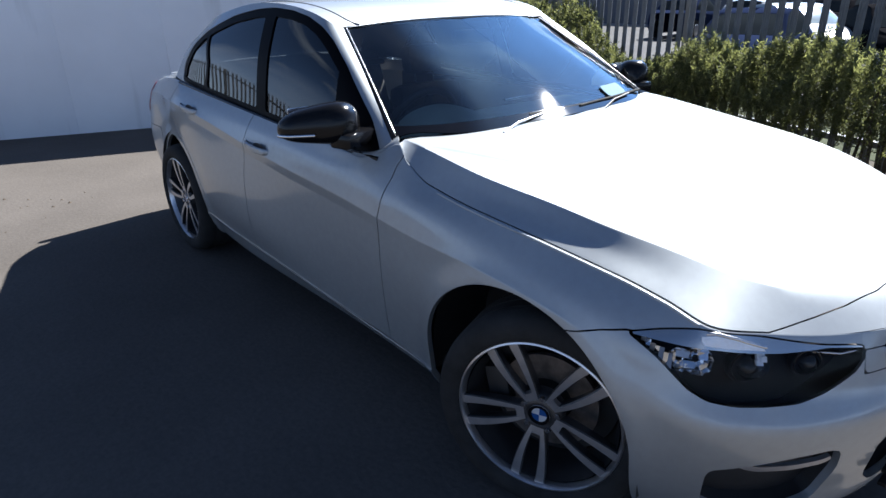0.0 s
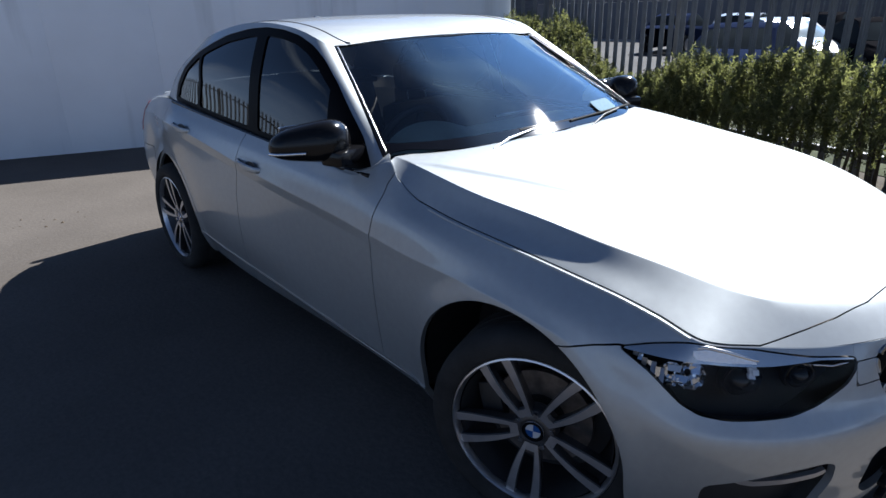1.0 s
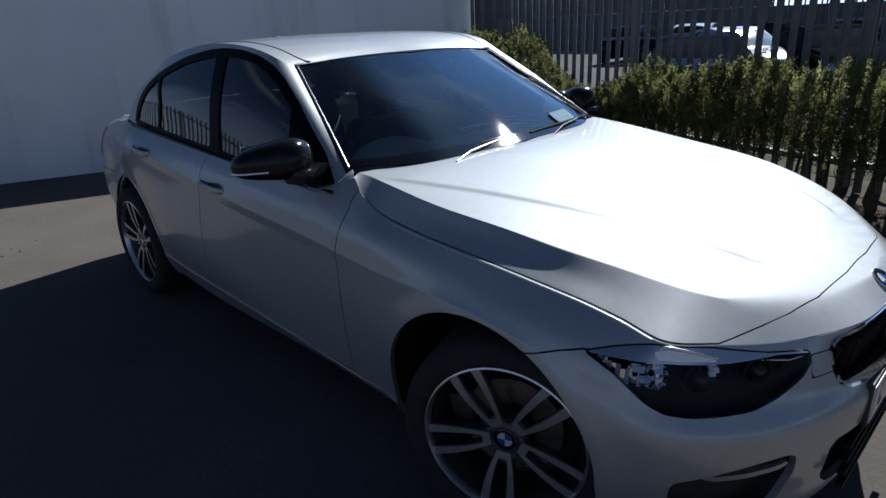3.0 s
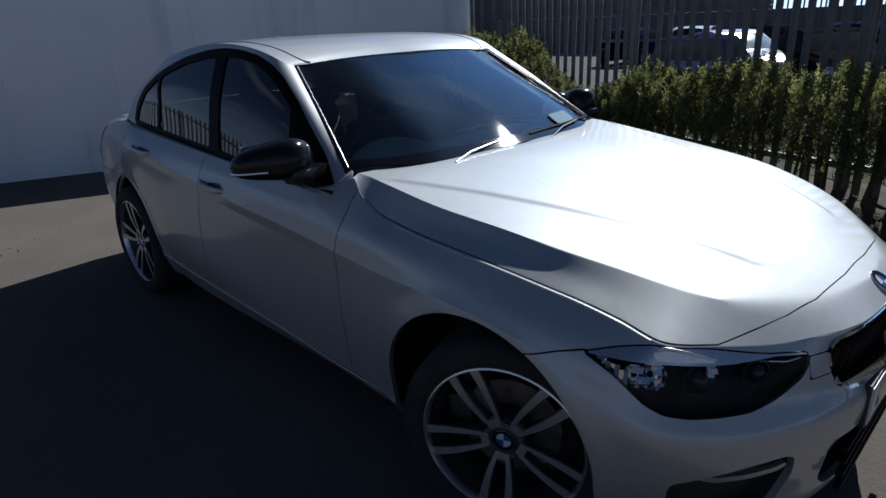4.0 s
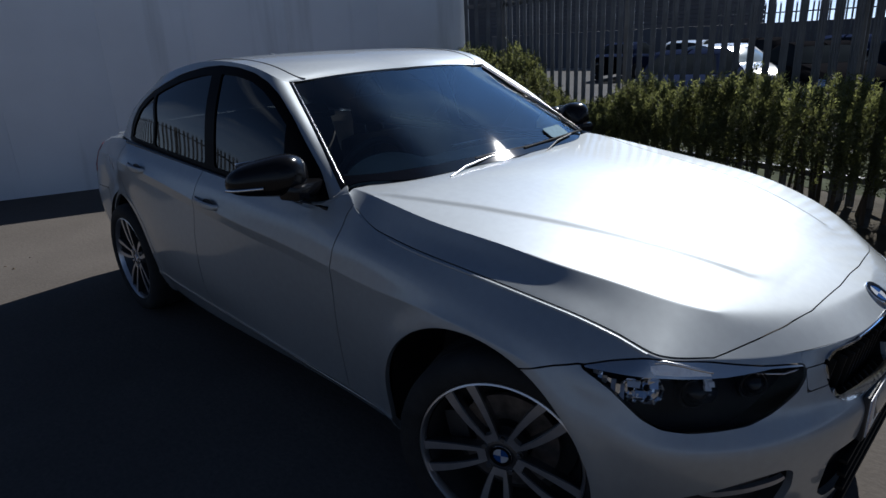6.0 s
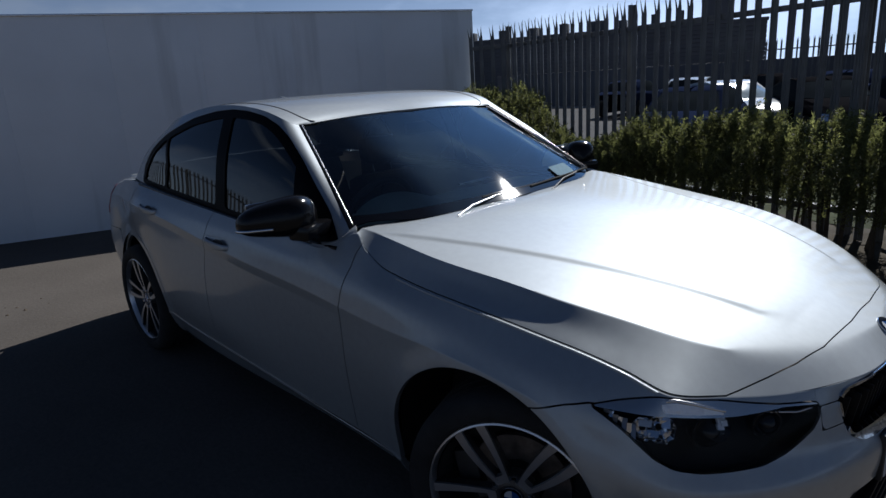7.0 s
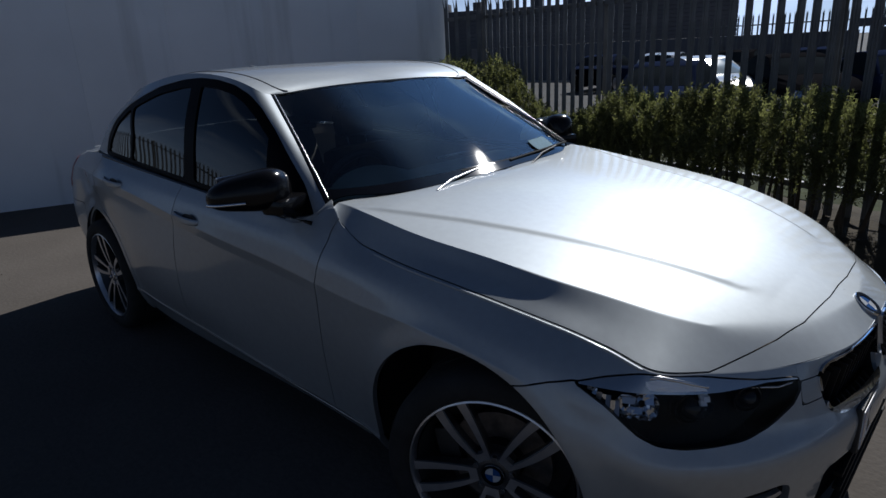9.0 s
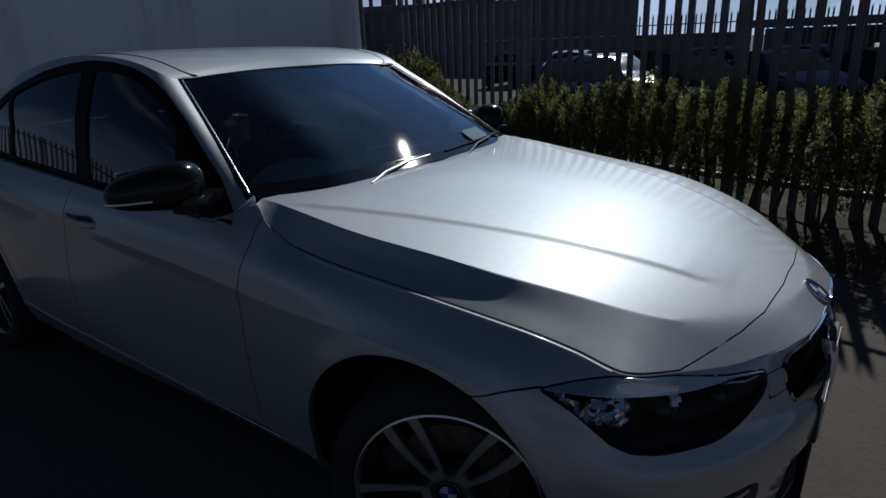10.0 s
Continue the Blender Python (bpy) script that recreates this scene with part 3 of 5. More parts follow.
# greenhouse: rings from the rear centre round the side to the middle of the windscreen
RING_LOW = [(0, -3.18, 0.0, 1.075), (1, -3.16, -0.40, 1.07), (2, -3.02, -0.66, 1.050), (3, -2.905, -0.775, 1.040), (4, -2.45, -0.808, 1.005), (5, -1.75, -0.822, 0.965), (6, -1.1, -0.826, 0.935), (6.6, -0.82, -0.806, 0.965),
            (7, -0.79, -0.752, 1.005), (8, -0.68, -0.56, 1.012), (9, -0.635, -0.28, 1.012), (10, -0.62, 0.0, 1.012)]
RING_MID = [(0, -3.0, 0.0, 1.225), (1, -2.99, -0.37, 1.22), (2, -2.90, -0.61, 1.190), (3, -2.755, -0.74, 1.195), (4, -2.33, -0.763, 1.215), (5, -1.75, -0.763, 1.20), (6, -1.22, -0.752, 1.175), (6.6, -1.055, -0.722, 1.172),
            (7, -1.035, -0.678, 1.169), (8, -0.965, -0.50, 1.182), (9, -0.925, -0.25, 1.1875), (10, -0.91, 0.0, 1.189)]
RING_TOP = [(0, -2.82, 0.0, 1.388), (1, -2.80, -0.33, 1.382), (2, -2.72, -0.545, 1.350), (3, -2.505, -0.648, 1.367), (4, -2.15, -0.662, 1.420), (5, -1.80, -0.660, 1.438), (6, -1.45, -0.654, 1.398), (6.6, -1.335, -0.630, 1.355),
            (7, -1.325, -0.588, 1.346), (8, -1.30, -0.40, 1.358), (9, -1.285, -0.20, 1.364), (10, -1.28, 0.0, 1.366)]


def even(c):
    """Carries a curve over the middle plane at both ends, so that it crosses it squarely."""
    return [(2 * c[0][0] - q[0], q[1], -q[2], q[3]) for q in (c[2], c[1])] + list(c) + [(2 * c[-1][0] - q[0], q[1], -q[2], q[3]) for q in (c[-2], c[-3])]


RING_LOW, RING_MID, RING_TOP = even(RING_LOW), even(RING_MID), even(RING_TOP)
S_RING = np.linspace(0, 10, 281)
G_CAB = loft([line3(k, S_RING) for k in (RING_LOW, RING_MID, RING_TOP)], [18, 18])
CAB = Skin.of_grid(G_CAB, tag=S_RING[None, :])


def roof_grid():
    s = np.linspace(0, 1, 70)
    u = np.interp(s, [0, 0.12, 0.5, 0.9, 1.0], [1.6, 2.9, 4.6, 6.35, 7.2])
    rail = line3(RING_TOP, u)
    x0 = rail[:, 0]
    zc = spline([-2.80, -2.5, -2.1, -1.8, -1.5, -1.28], [1.386, 1.432, 1.453, 1.451, 1.418, 1.368], np.clip(-2.80 + s * 1.52, -2.8, -1.28))
    xc = -2.80 + s * 1.52
    rows = []
    for v in np.linspace(0, 1, 26):
        c = 1 - (1 - v) ** 2.3
        rows.append(np.stack([x0 * (1 - v) + xc * v, rail[:, 1] * (1 - v), rail[:, 2] * (1 - c) + zc * c], 1))
    return np.array(rows)


ROOF = Skin.of_grid(roof_grid())
# boot deck between the rear window and the tail
D_EDGE = [(-3.77, -3.76, -0.48, 0.938), (-3.55, -3.55, -0.635, 0.966), (-3.2, -3.2, -0.745, 1.004), (-2.9, -2.9, -0.785, 1.037)]
D_MID = [(-3.77, -3.79, -0.33, 0.955), (-3.55, -3.55, -0.52, 0.995), (-3.2, -3.2, -0.62, 1.025), (-2.9, -2.9, -0.64, 1.06)]
D_CEN = [(-3.77, -3.82, 0.0, 0.965), (-3.55, -3.57, 0.0, 1.012), (-3.2, -3.2, 0.0, 1.048), (-2.9, -2.9, 0.0, 1.078)]
S_DECK = np.linspace(-3.77, -2.9, 40)
DECK = Skin.of_grid(loft([line3(k, S_DECK) for k in (D_EDGE, D_MID, D_CEN)], [10, 14]))


# ---------------------------------------------------------------- the silver saloon: its parts
def sheet(name, skin, mat, parent, depth=0.012, label="", back=False, sides=(1,)):
    """A panel from a skin, on the right, the left, or both sides as separate parts."""
    made = []
    for k in sides:
        V, F = (skin if k == 1 else skin.mirrored()).solid(depth, back)
        made.append(finish(name, V, F, mat, parent, label))
    return made


def both(skin):
    return skin + skin.mirrored()


def ellipse_gap(V):
    return np.minimum(arch(V, *ARCH_F), arch(V, *ARCH_R)) - 1.0


def sill_line(x):
    return np.interp(x, [-2.6, -1.8, -1.2, -0.5], [0.330, 0.291, 0.271, 0.251])


def along(V):
    """Distance along the body's outline in plan, from the side round to the nose."""
    return V[:, 0] + 0.9 - np.abs(V[:, 1])


def bumper_line(V):
    """Height of the seam over the front bumper."""
    return np.interp(along(V), [0.05, 0.129, 0.220, 0.303, 0.40, 0.54, 0.72, 0.94, 1.085, 1.10], [0.655, 0.673, 0.697, 0.712, 0.700, 0.700, 0.690, 0.672, 0.668, 0.80])


GAP = 0.0022
LAMP = rounded([(0.298, 0.708), (0.394, 0.7235), (0.537, 0.7395), (0.720, 0.7215), (0.835, 0.705), (0.934, 0.692), (1.096, 0.680), (1.096, 0.650), (1.062, 0.624), (1.000, 0.604),
                (0.940, 0.588), (0.850, 0.574), (0.729, 0.572), (0.637, 0.573), (0.549, 0.582), (0.487, 0.604), (0.444, 0.632), (0.392, 0.666), (0.340, 0.690)], 2, 0.25)
BROW = ([0.3, 0.33, 0.45, 0.573, 0.707, 0.788, 0.893, 0.96, 1.1], [0.707, 0.705, 0.699, 0.696, 0.686, 0.683, 0.683, 0.684, 0.674])
KIDNEY = rounded([(0.395, 0.662), (0.36, 0.695), (0.20, 0.704), (0.045, 0.706), (0.030, 0.69), (0.040, 0.565), (0.07, 0.552), (0.33, 0.552), (0.375, 0.575)], 2, 0.3)
INTAKE = rounded([(0.580, 0.385), (0.682, 0.402), (0.863, 0.432), (1.00, 0.440), (1.045, 0.425), (1.06, 0.36), (1.02, 0.25), (0.90, 0.222), (0.70, 0.225), (0.59, 0.26)], 2, 0.3)
MOUTH = rounded([(0.395, 0.40), (0.38, 0.425), (0.0, 0.425), (-0.2, 0.425), (-0.2, 0.225), (0.30, 0.225), (0.36, 0.27)], 2, 0.3)


def az(V):
    return np.column_stack([along(V), V[:, 2]])


def yz(V):
    return np.column_stack([np.abs(V[:, 1]), V[:, 2]])


def seam_fender_door(z):
    return np.interp(z, [0.25, 0.5, 0.66, 0.75, 0.90, 0.93, 0.97], [-0.735, -0.735, -0.73, -0.73, -0.70, -0.705, -0.69])


def seam_doors(z):
    return np.interp(z, [0.25, 0.69, 0.86, 1.0], [-1.845, -1.815, -1.775, -1.745])


def seam_rear_door(V):
    r = arch(V, ARCH_R[0], ARCH_R[1] * 1.11, ARCH_R[2], ARCH_R[3] * 1.10)
    return np.minimum(V[:, 0] - np.interp(V[:, 2], [0.5, 0.8, 1.03], [-2.75, -2.755, -2.72]), (r - 1.0) * 0.37)


def nose_line(V):
    """Positive behind the front edge of the bonnet."""
    y = np.abs(V[:, 1])
    return np.interp(y, [0.0, 0.10, 0.30, 0.42, 0.51, 0.60, 0.66, 0.80], [0.613, 0.615, 0.601, 0.572, 0.540, 0.505, 0.480, 0.40]) - V[:, 0]


DLO = rounded([(-2.752, 1.028), (-2.34, 1.003), (-2.02, 0.985), (-1.77, 0.972), (-1.10, 0.938), (-0.80, 0.948), (-0.903, 1.049), (-0.997, 1.117), (-1.133, 1.216), (-1.274, 1.302), (-1.374, 1.352), (-1.480, 1.388), (-1.617, 1.411), (-1.768, 1.420), (-1.931, 1.413), (-2.169, 1.383), (-2.357, 1.337), (-2.488, 1.297), (-2.615, 1.227), (-2.722, 1.120)], 2, 0.22)


def dlo(V):
    return inside(DLO, V[:, [0, 2]])


def wheel(name, parent, x, y, side, label, turn=0.0, spin=0.0):
    """A wheel: tyre, twin-spoke rim, cap, nuts and brake. Outer face towards minus y."""
    w = new(name)
    w.parent = parent
    w.matrix_basis = pose(x, y, 0.328, 0, 0, turn + (0 if side > 0 else 180))
    tagged(w, label)
    R = 0.328
    tyre = [(0.246, -0.012), (0.253, -0.028), (0.266, -0.036), (0.290, -0.038), (0.311, -0.030), (0.322, -0.014), (R, 0.010)]
    for g in (0.035, 0.085, 0.135):
        tyre += [(R, g), (R - 0.006, g + 0.001), (R - 0.006, g + 0.009), (R, g + 0.010)]
    tyre += [(R, 0.165), (0.322, 0.188), (0.300, 0.208), (0.262, 0.212), (0.236, 0.190)]
    finish("tyre", *revolve(tyre, 96), M["rubber"], w)
    finish("rim_lip", *revolve([(0.248, 0.012), (0.2515, -0.018), (0.249, -0.027), (0.244, -0.029), (0.239, -0.020), (0.236, -0.002)], 96), M["lip"], w, "machined silver rim lip")
    finish("rim_barrel", *revolve([(0.232, -0.005), (0.222, 0.035), (0.213, 0.06), (0.21, 0.18), (0.246, 0.20)], 64), M["rim_dark"], w)
    finish("brake_disc", *revolve([(0.075, 0.075), (0.155, 0.075), (0.156, 0.09), (0.075, 0.092)], 64), M["disc"], w, "bare steel brake disc")
    finish("backplate", *revolve([(0.0, 0.12), (0.205, 0.12)], 40), M["black_plastic"], w)
    bm = box_bm((0.07, 0.06, 0.13), (-0.150, 0.07, 0.03), 0.012, Matrix.Rotation(radians(-12), 4, "Y"))
    part("brake_caliper", bm, M["black_plastic"], w)
    hub = [(0.0, 0.002), (0.034, 0.002), (0.040, -0.004), (0.058, 0.0), (0.066, 0.008), (0.070, 0.03), (0.066, 0.05)]
    finish("rim_hub", *revolve(hub, 40), M["rim_dark"], w)
    for k in range(5):
        for d in (-1, 1):
            mid = radians(90 + 72 * k + spin)
            V, F, mats = [], [], []
            n = 9
            for i in range(n):
                u = i / (n - 1)
                r = 0.045 + u * 0.194
                a = mid + d * radians(17.0 - 7.6 * u)
                wide = (0.0080 + 0.0088 * u)
                front = -0.001 - 0.016 * u - 0.004 * math.sin(math.pi * u)
                deep = front + 0.040 - 0.008 * u
                c, sn = math.cos(a), math.sin(a)
                tx, tz = -sn, c
                for off, yy in ((-wide, front + 0.0035), (-wide + 0.003, front), (wide - 0.003, front), (wide, front + 0.0035), (wide * 0.7, deep), (-wide * 0.7, deep)):
                    V.append((c * r + tx * off, yy, sn * r + tz * off))
            for i in range(n - 1):
                for q in range(6):
                    a0, a1 = i * 6 + q, i * 6 + (q + 1) % 6
                    F.append((a0, a1, a1 + 6, a0 + 6))
                    mats.append(0 if q == 1 else 1)
            F += [tuple(range(6))[::-1], tuple(range((n - 1) * 6, n * 6))]
            mats += [1, 1]
            sp = finish("spoke", V, F, M["rim"], w, "machined spoke with dark flanks")
            sp.data.materials.append(M["rim_dark"])
            sp.data.polygons.foreach_set("material_index", mats)
    # the two spokes of a pair are joined round a slot by the hub
    for k in range(5):
        mid = radians(90 + 72 * k + spin)
        V, F, n = [], [], 9
        for i in range(n):
            a = mid + radians(-15 + 30 * i / (n - 1))
            bow = 0.006 * (1 - ((i - 4) / 4) ** 2)
            for r, yy in ((0.044, 0.012), (0.044, -0.002), (0.078 - bow, -0.0045), (0.079 - bow, 0.014)):
                V.append((r * math.cos(a), yy, r * math.sin(a)))
        for i in range(n - 1):
            F += [(i * 4 + q, i * 4 + (q + 1) % 4, i * 4 + 4 + (q + 1) % 4, i * 4 + 4 + q) for q in range(4)]
        F += [(3, 2, 1, 0), (n * 4 - 4, n * 4 - 3, n * 4 - 2, n * 4 - 1)]
        finish("spoke_root", V, F, M["rim"], w, "machined web joining a pair of spokes")
    for k in range(5):
        a = radians(90 + 36 + 72 * k + spin)
        V, F = revolve([(0.0, -0.004), (0.008, -0.004), (0.010, 0.002), (0.010, 0.02)], 6)
        finish("wheel_nut", [(v[0] + 0.055 * math.cos(a), v[1] - 0.004, v[2] + 0.055 * math.sin(a)) for v in V], F, M["satin"], w)
    badge(w, "centre_cap", (0, -0.003, 0), Matrix(), 0.034)
    return w


def badge(parent, name, at, turn, r):
    """A round badge facing minus y: dark ring, quartered disc in blue and white, bright rim."""
    V, F = revolve([(r * 0.66, -0.0005), (r * 0.70, -0.004), (r * 0.93, -0.004), (r * 0.95, 0.0), (r * 0.95, 0.004)], 40)
    m = Matrix.Translation(at) @ turn
    ob = finish(name, [m @ Vector(v) for v in V], F, M["black_gloss"], parent, "round badge with dark ring")
    V, F = revolve([(r * 0.94, -0.001), (r * 0.97, -0.0045), (r, -0.003), (r, 0.004)], 40)
    finish("badge_rim", [m @ Vector(v) for v in V], F, M["chrome"], ob)
    V, F, mats = [(0, -0.0025, 0)], [], []
    n = 40
    for i in range(n):
        a = 2 * math.pi * i / n
        V.append((r * 0.68 * math.cos(a), -0.0018, r * 0.68 * math.sin(a)))
    for i in range(n):
        F.append((0, 1 + i, 1 + (i + 1) % n))
        mats.append((i // 10) % 2)
    q = finish("badge_face", [m @ Vector(v) for v in V], F, M["blue"], ob, "quartered blue and white disc")
    q.data.materials.append(M["white"])
    q.data.polygons.foreach_set("material_index", mats)
    return ob


car = thing("saloon_car", "silver metallic four-door saloon car parked on worn concrete", "car")

# lower body
lower = SIDE.clip(ellipse_gap)
is_sill = lambda V: np.where((V[:, 0] > -2.75) & (V[:, 0] < -0.1), sill_line(V[:, 0]) - V[:, 2], -1.0)
sill = lower.clip(is_sill)
upper = lower.clip(lambda V: np.where((V[:, 0] > -2.75) & (V[:, 0] < -0.1), V[:, 2] - sill_line(V[:, 0]), 1.0) - 0.004)
front_bumper = lambda V: np.minimum(bumper_line(V) - V[:, 2], V[:, 0])
bumper = upper.clip(lambda V: front_bumper(V) - GAP).clip(lambda V: -inside(LAMP, az(V)) - GAP)
corner_piece = lambda V: np.where(V[:, 0] > 0.5, np.minimum(np.minimum(along(V) - 1.098, 1.225 - along(V)), np.minimum(V[:, 2] - 0.612, 0.668 - V[:, 2])), -1.0)
nose_corner = bumper.clip(lambda V: corner_piece(V) - GAP * 0.7).clip(lambda V: -inside(KIDNEY, yz(V)))
bumper = bumper.clip(lambda V: -corner_piece(V) - GAP * 0.7)
bumper = bumper.clip(lambda V: -inside(KIDNEY, yz(V))).clip(lambda V: np.where(V[:, 0] > 0.3, -inside(INTAKE, az(V)), 1.0)).clip(lambda V: np.where(V[:, 0] > 0.3, -inside(MOUTH, yz(V)), 1.0))
rest = upper.clip(lambda V: -front_bumper(V) - GAP).clip(lambda V: -inside(LAMP, az(V)) - GAP)
fender = rest.clip(lambda V: V[:, 0] - seam_fender_door(V[:, 2]) - GAP)
door_f = rest.clip(lambda V: np.minimum(seam_fender_door(V[:, 2]) - V[:, 0], V[:, 0] - seam_doors(V[:, 2])) - GAP)
door_r = rest.clip(lambda V: np.minimum(seam_doors(V[:, 2]) - V[:, 0], seam_rear_door(V)) - GAP)
quarter = rest.clip(lambda V: np.minimum(seam_doors(V[:, 2]) - V[:, 0], -seam_rear_door(V)) - GAP)
tail_seam = lambda V: np.minimum(-3.22 - V[:, 0], 0.70 - V[:, 2])
bumper_r = quarter.clip(lambda V: tail_seam(V) - GAP)
quarter = quarter.clip(lambda V: -tail_seam(V) - GAP)

sheet("front_bumper", both(bumper), M["paint"], car, 0.02)
sheet("nose_corner", nose_corner, M["paint"], car, 0.018, "silver corner piece between lamp and grille", sides=(1, -1))
sheet("rear_bumper", bumper_r, M["paint"], car, 0.02, sides=(1, -1))
sheet("front_wing", fender, M["paint"], car, 0.018, sides=(1, -1))
sheet("sill", sill, M["paint"], car, 0.02, sides=(1, -1))
sheet("rear_quarter_panel", quarter, M["paint"], car, 0.018, sides=(1, -1))
doors_f = sheet("front_door", door_f, M["paint"], car, 0.018, sides=(1, -1))
doors_r = sheet("rear_door", door_r, M["paint"], car, 0.018, sides=(1, -1))

# bonnet and nose panel
sheet("bonnet", both(BONNET.clip(lambda V: np.where(V[:, 0] > 0.50, 1.0, V[:, 3] - 0.0042)).clip(lambda V: nose_line(V) - GAP * 0.7)), M["paint"], car, 0.02, "silver bonnet with two pressed creases")
# black tube sunk along the seam stands for the shade in the gap
for k in (1, -1):
    tube([(p[0], k * p[1], p[2] - 0.0075) for p in line3(H_SEAM, np.linspace(-0.698, 0.53, 100), True) + np.array([0, 0.002, 0])], 0.0042, M["ink"], "bonnet_gap_dark", car, "dark line sunk in the bonnet gap as its shade")
for k in (1, -1):
    lip = line3(H_SEAM, np.linspace(-0.50, 0.385, 70), True)
    tube([(p[0], k * (p[1] - 0.0046), p[2] - 0.0056) for p in lip], 0.0046, M["paint"], "wing_lip", car, "rolled upper edge of the wing")
sheet("nose_panel", both(BONNET.clip(lambda V: -nose_line(V) - GAP * 0.7)), M["paint"], car, 0.02)
sheet("roof", both(ROOF), M["paint"], car, 0.01)
ditch = roof_grid()[3]
for k in (1, -1):
    tube([(p[0], k * p[1], p[2] - 0.001) for p in ditch[4:-2]], 0.0035, M["ink"], "roof_ditch", car, "dark joint along the roof edge")
sheet("boot_lid", both(DECK), M["paint"], car, 0.02)

# pillars and glass
pillars = CAB.clip(lambda V: 6.88 - V[:, 3]).clip(lambda V: V[:, 3] - 1.75).clip(lambda V: -dlo(V))
sheet("window_pillar", pillars, M["paint"], car, 0.015, sides=(1, -1))
trim = CAB.clip(lambda V: np.minimum(V[:, 3] - 6.88, 7.06 - V[:, 3]))
sheet("windscreen_trim", trim.moved(-0.004), M["black_gloss"], car, 0.01, "black windscreen trim", sides=(1, -1))
screen = CAB.clip(lambda V: V[:, 3] - 7.06).moved(-0.006)
frit = lambda V: np.maximum(1.034 - V[:, 2], V[:, 2] - 1.348 - 0.010 * (1 - np.abs(V[:, 1]) / 0.58))
sheet("windscreen", both(screen.clip(lambda V: -frit(V))), M["glass"], car, 0.004, "clear windscreen glass")
for nm, fn in (("windscreen_band", lambda V: 1.2 - V[:, 2]), ("windscreen_header", lambda V: V[:, 2] - 1.2)):
    sheet(nm, both(screen.clip(frit).clip(fn)), M["frit"], car, 0.004, "black printed band of the windscreen")
for k in (1, -1):
    rails = [line3(r, [6.985])[0] for r in (RING_LOW, RING_MID, RING_TOP)]
    bow = [np.array([spline([0, 1, 2], [q[a] for q in rails], [v])[0] for a in range(3)]) for v in np.linspace(0.06, 1.97, 30)]
    tube([(p[0] + 0.001, k * p[1], p[2] + 0.001) for p in bow], 0.003, M["satin"], "windscreen_moulding", car, "thin bright strip along the windscreen")
back = CAB.clip(lambda V: 1.75 - V[:, 3]).moved(-0.004)
sheet("rear_window", both(back), M["side_glass"], car, 0.004, "tinted rear window glass")
opening = CAB.clip(lambda V: np.minimum(dlo(V), V[:, 3] - 2.0))
b_post = lambda V: np.abs(V[:, 0] - np.interp(V[:, 2], [0.97, 1.38], [-1.735, -1.795]))
q_post = lambda V: np.abs(V[:, 0] - np.interp(V[:, 2], [1.0, 1.15, 1.30], [-2.40, -2.385, -2.44]))
frame_fn = lambda V: np.maximum(np.maximum(np.where(V[:, 2] > 1.06, 0.034, 0.022) - dlo(V), 0.045 - b_post(V)), 0.013 - q_post(V))
sheet("window_frame", opening.clip(frame_fn).moved(-0.003), M["black_trim"], car, 0.012, "gloss black window surround", sides=(1, -1))
panes = opening.clip(lambda V: -frame_fn(V)).moved(-0.009)
for nm, fn in (("front_side_window", lambda V: V[:, 0] + 1.76), ("rear_side_window", lambda V: np.minimum(-1.76 - V[:, 0], V[:, 0] + 2.40)), ("quarter_window", lambda V: -2.40 - V[:, 0])):
    sheet(nm, panes.clip(fn), M["side_glass"], car, 0.004, "tinted side glass", sides=(1, -1))

# waist strips and the filler between wing, pillar and bonnet corner
waist = []
for x in np.linspace(-2.72, -0.80, 60):
    waist.append((x, np.interp(x, [-2.72, -2.3, -1.5, -0.8], [-0.822, -0.828, -0.833, -0.827]), np.interp(x, [-2.72, -2.34, -2.02, -1.77, -1.10, -0.80], [1.027, 1.001, 0.984, 0.968, 0.937, 0.938])))
for k in (1, -1):
    tube([(p[0], k * p[1], p[2]) for p in waist], 0.0085, M["black_gloss"], "waist_strip", car, "black waist strip")
low_edge = line3(K[-1], np.linspace(-0.95, -0.699, 24), True)
up_edge = line3(RING_LOW, np.linspace(6.3, 7.04, 24))
mid_edge = (low_edge + up_edge) / 2 + np.array([0, -0.003, 0.002])
filler = Skin.of_grid(loft([low_edge, mid_edge, up_edge], [6, 6]))
sheet("pillar_foot", filler, M["paint"], car, 0.01, sides=(1, -1))
corner = Skin.of_grid(loft([line3(RING_LOW, np.linspace(7.0, 10.0, 40)) + np.array([0.20, 0, -0.085]), line3(RING_LOW, np.linspace(7.0, 10.0, 40)) + np.array([-0.02, 0, -0.022])], [4]))
sheet("scuttle_panel", both(corner), M["black_plastic"], car, 0.01, "black plastic scuttle under the windscreen")
sheet("mirror_triangle", CAB.clip(lambda V: np.minimum(np.minimum(dlo(V), V[:, 3] - 5.5), V[:, 0] + 1.10 + (V[:, 2] - 0.95) * 0.25)).moved(0.001), M["black_trim"], car, 0.004, "black mirror triangle", sides=(1, -1))


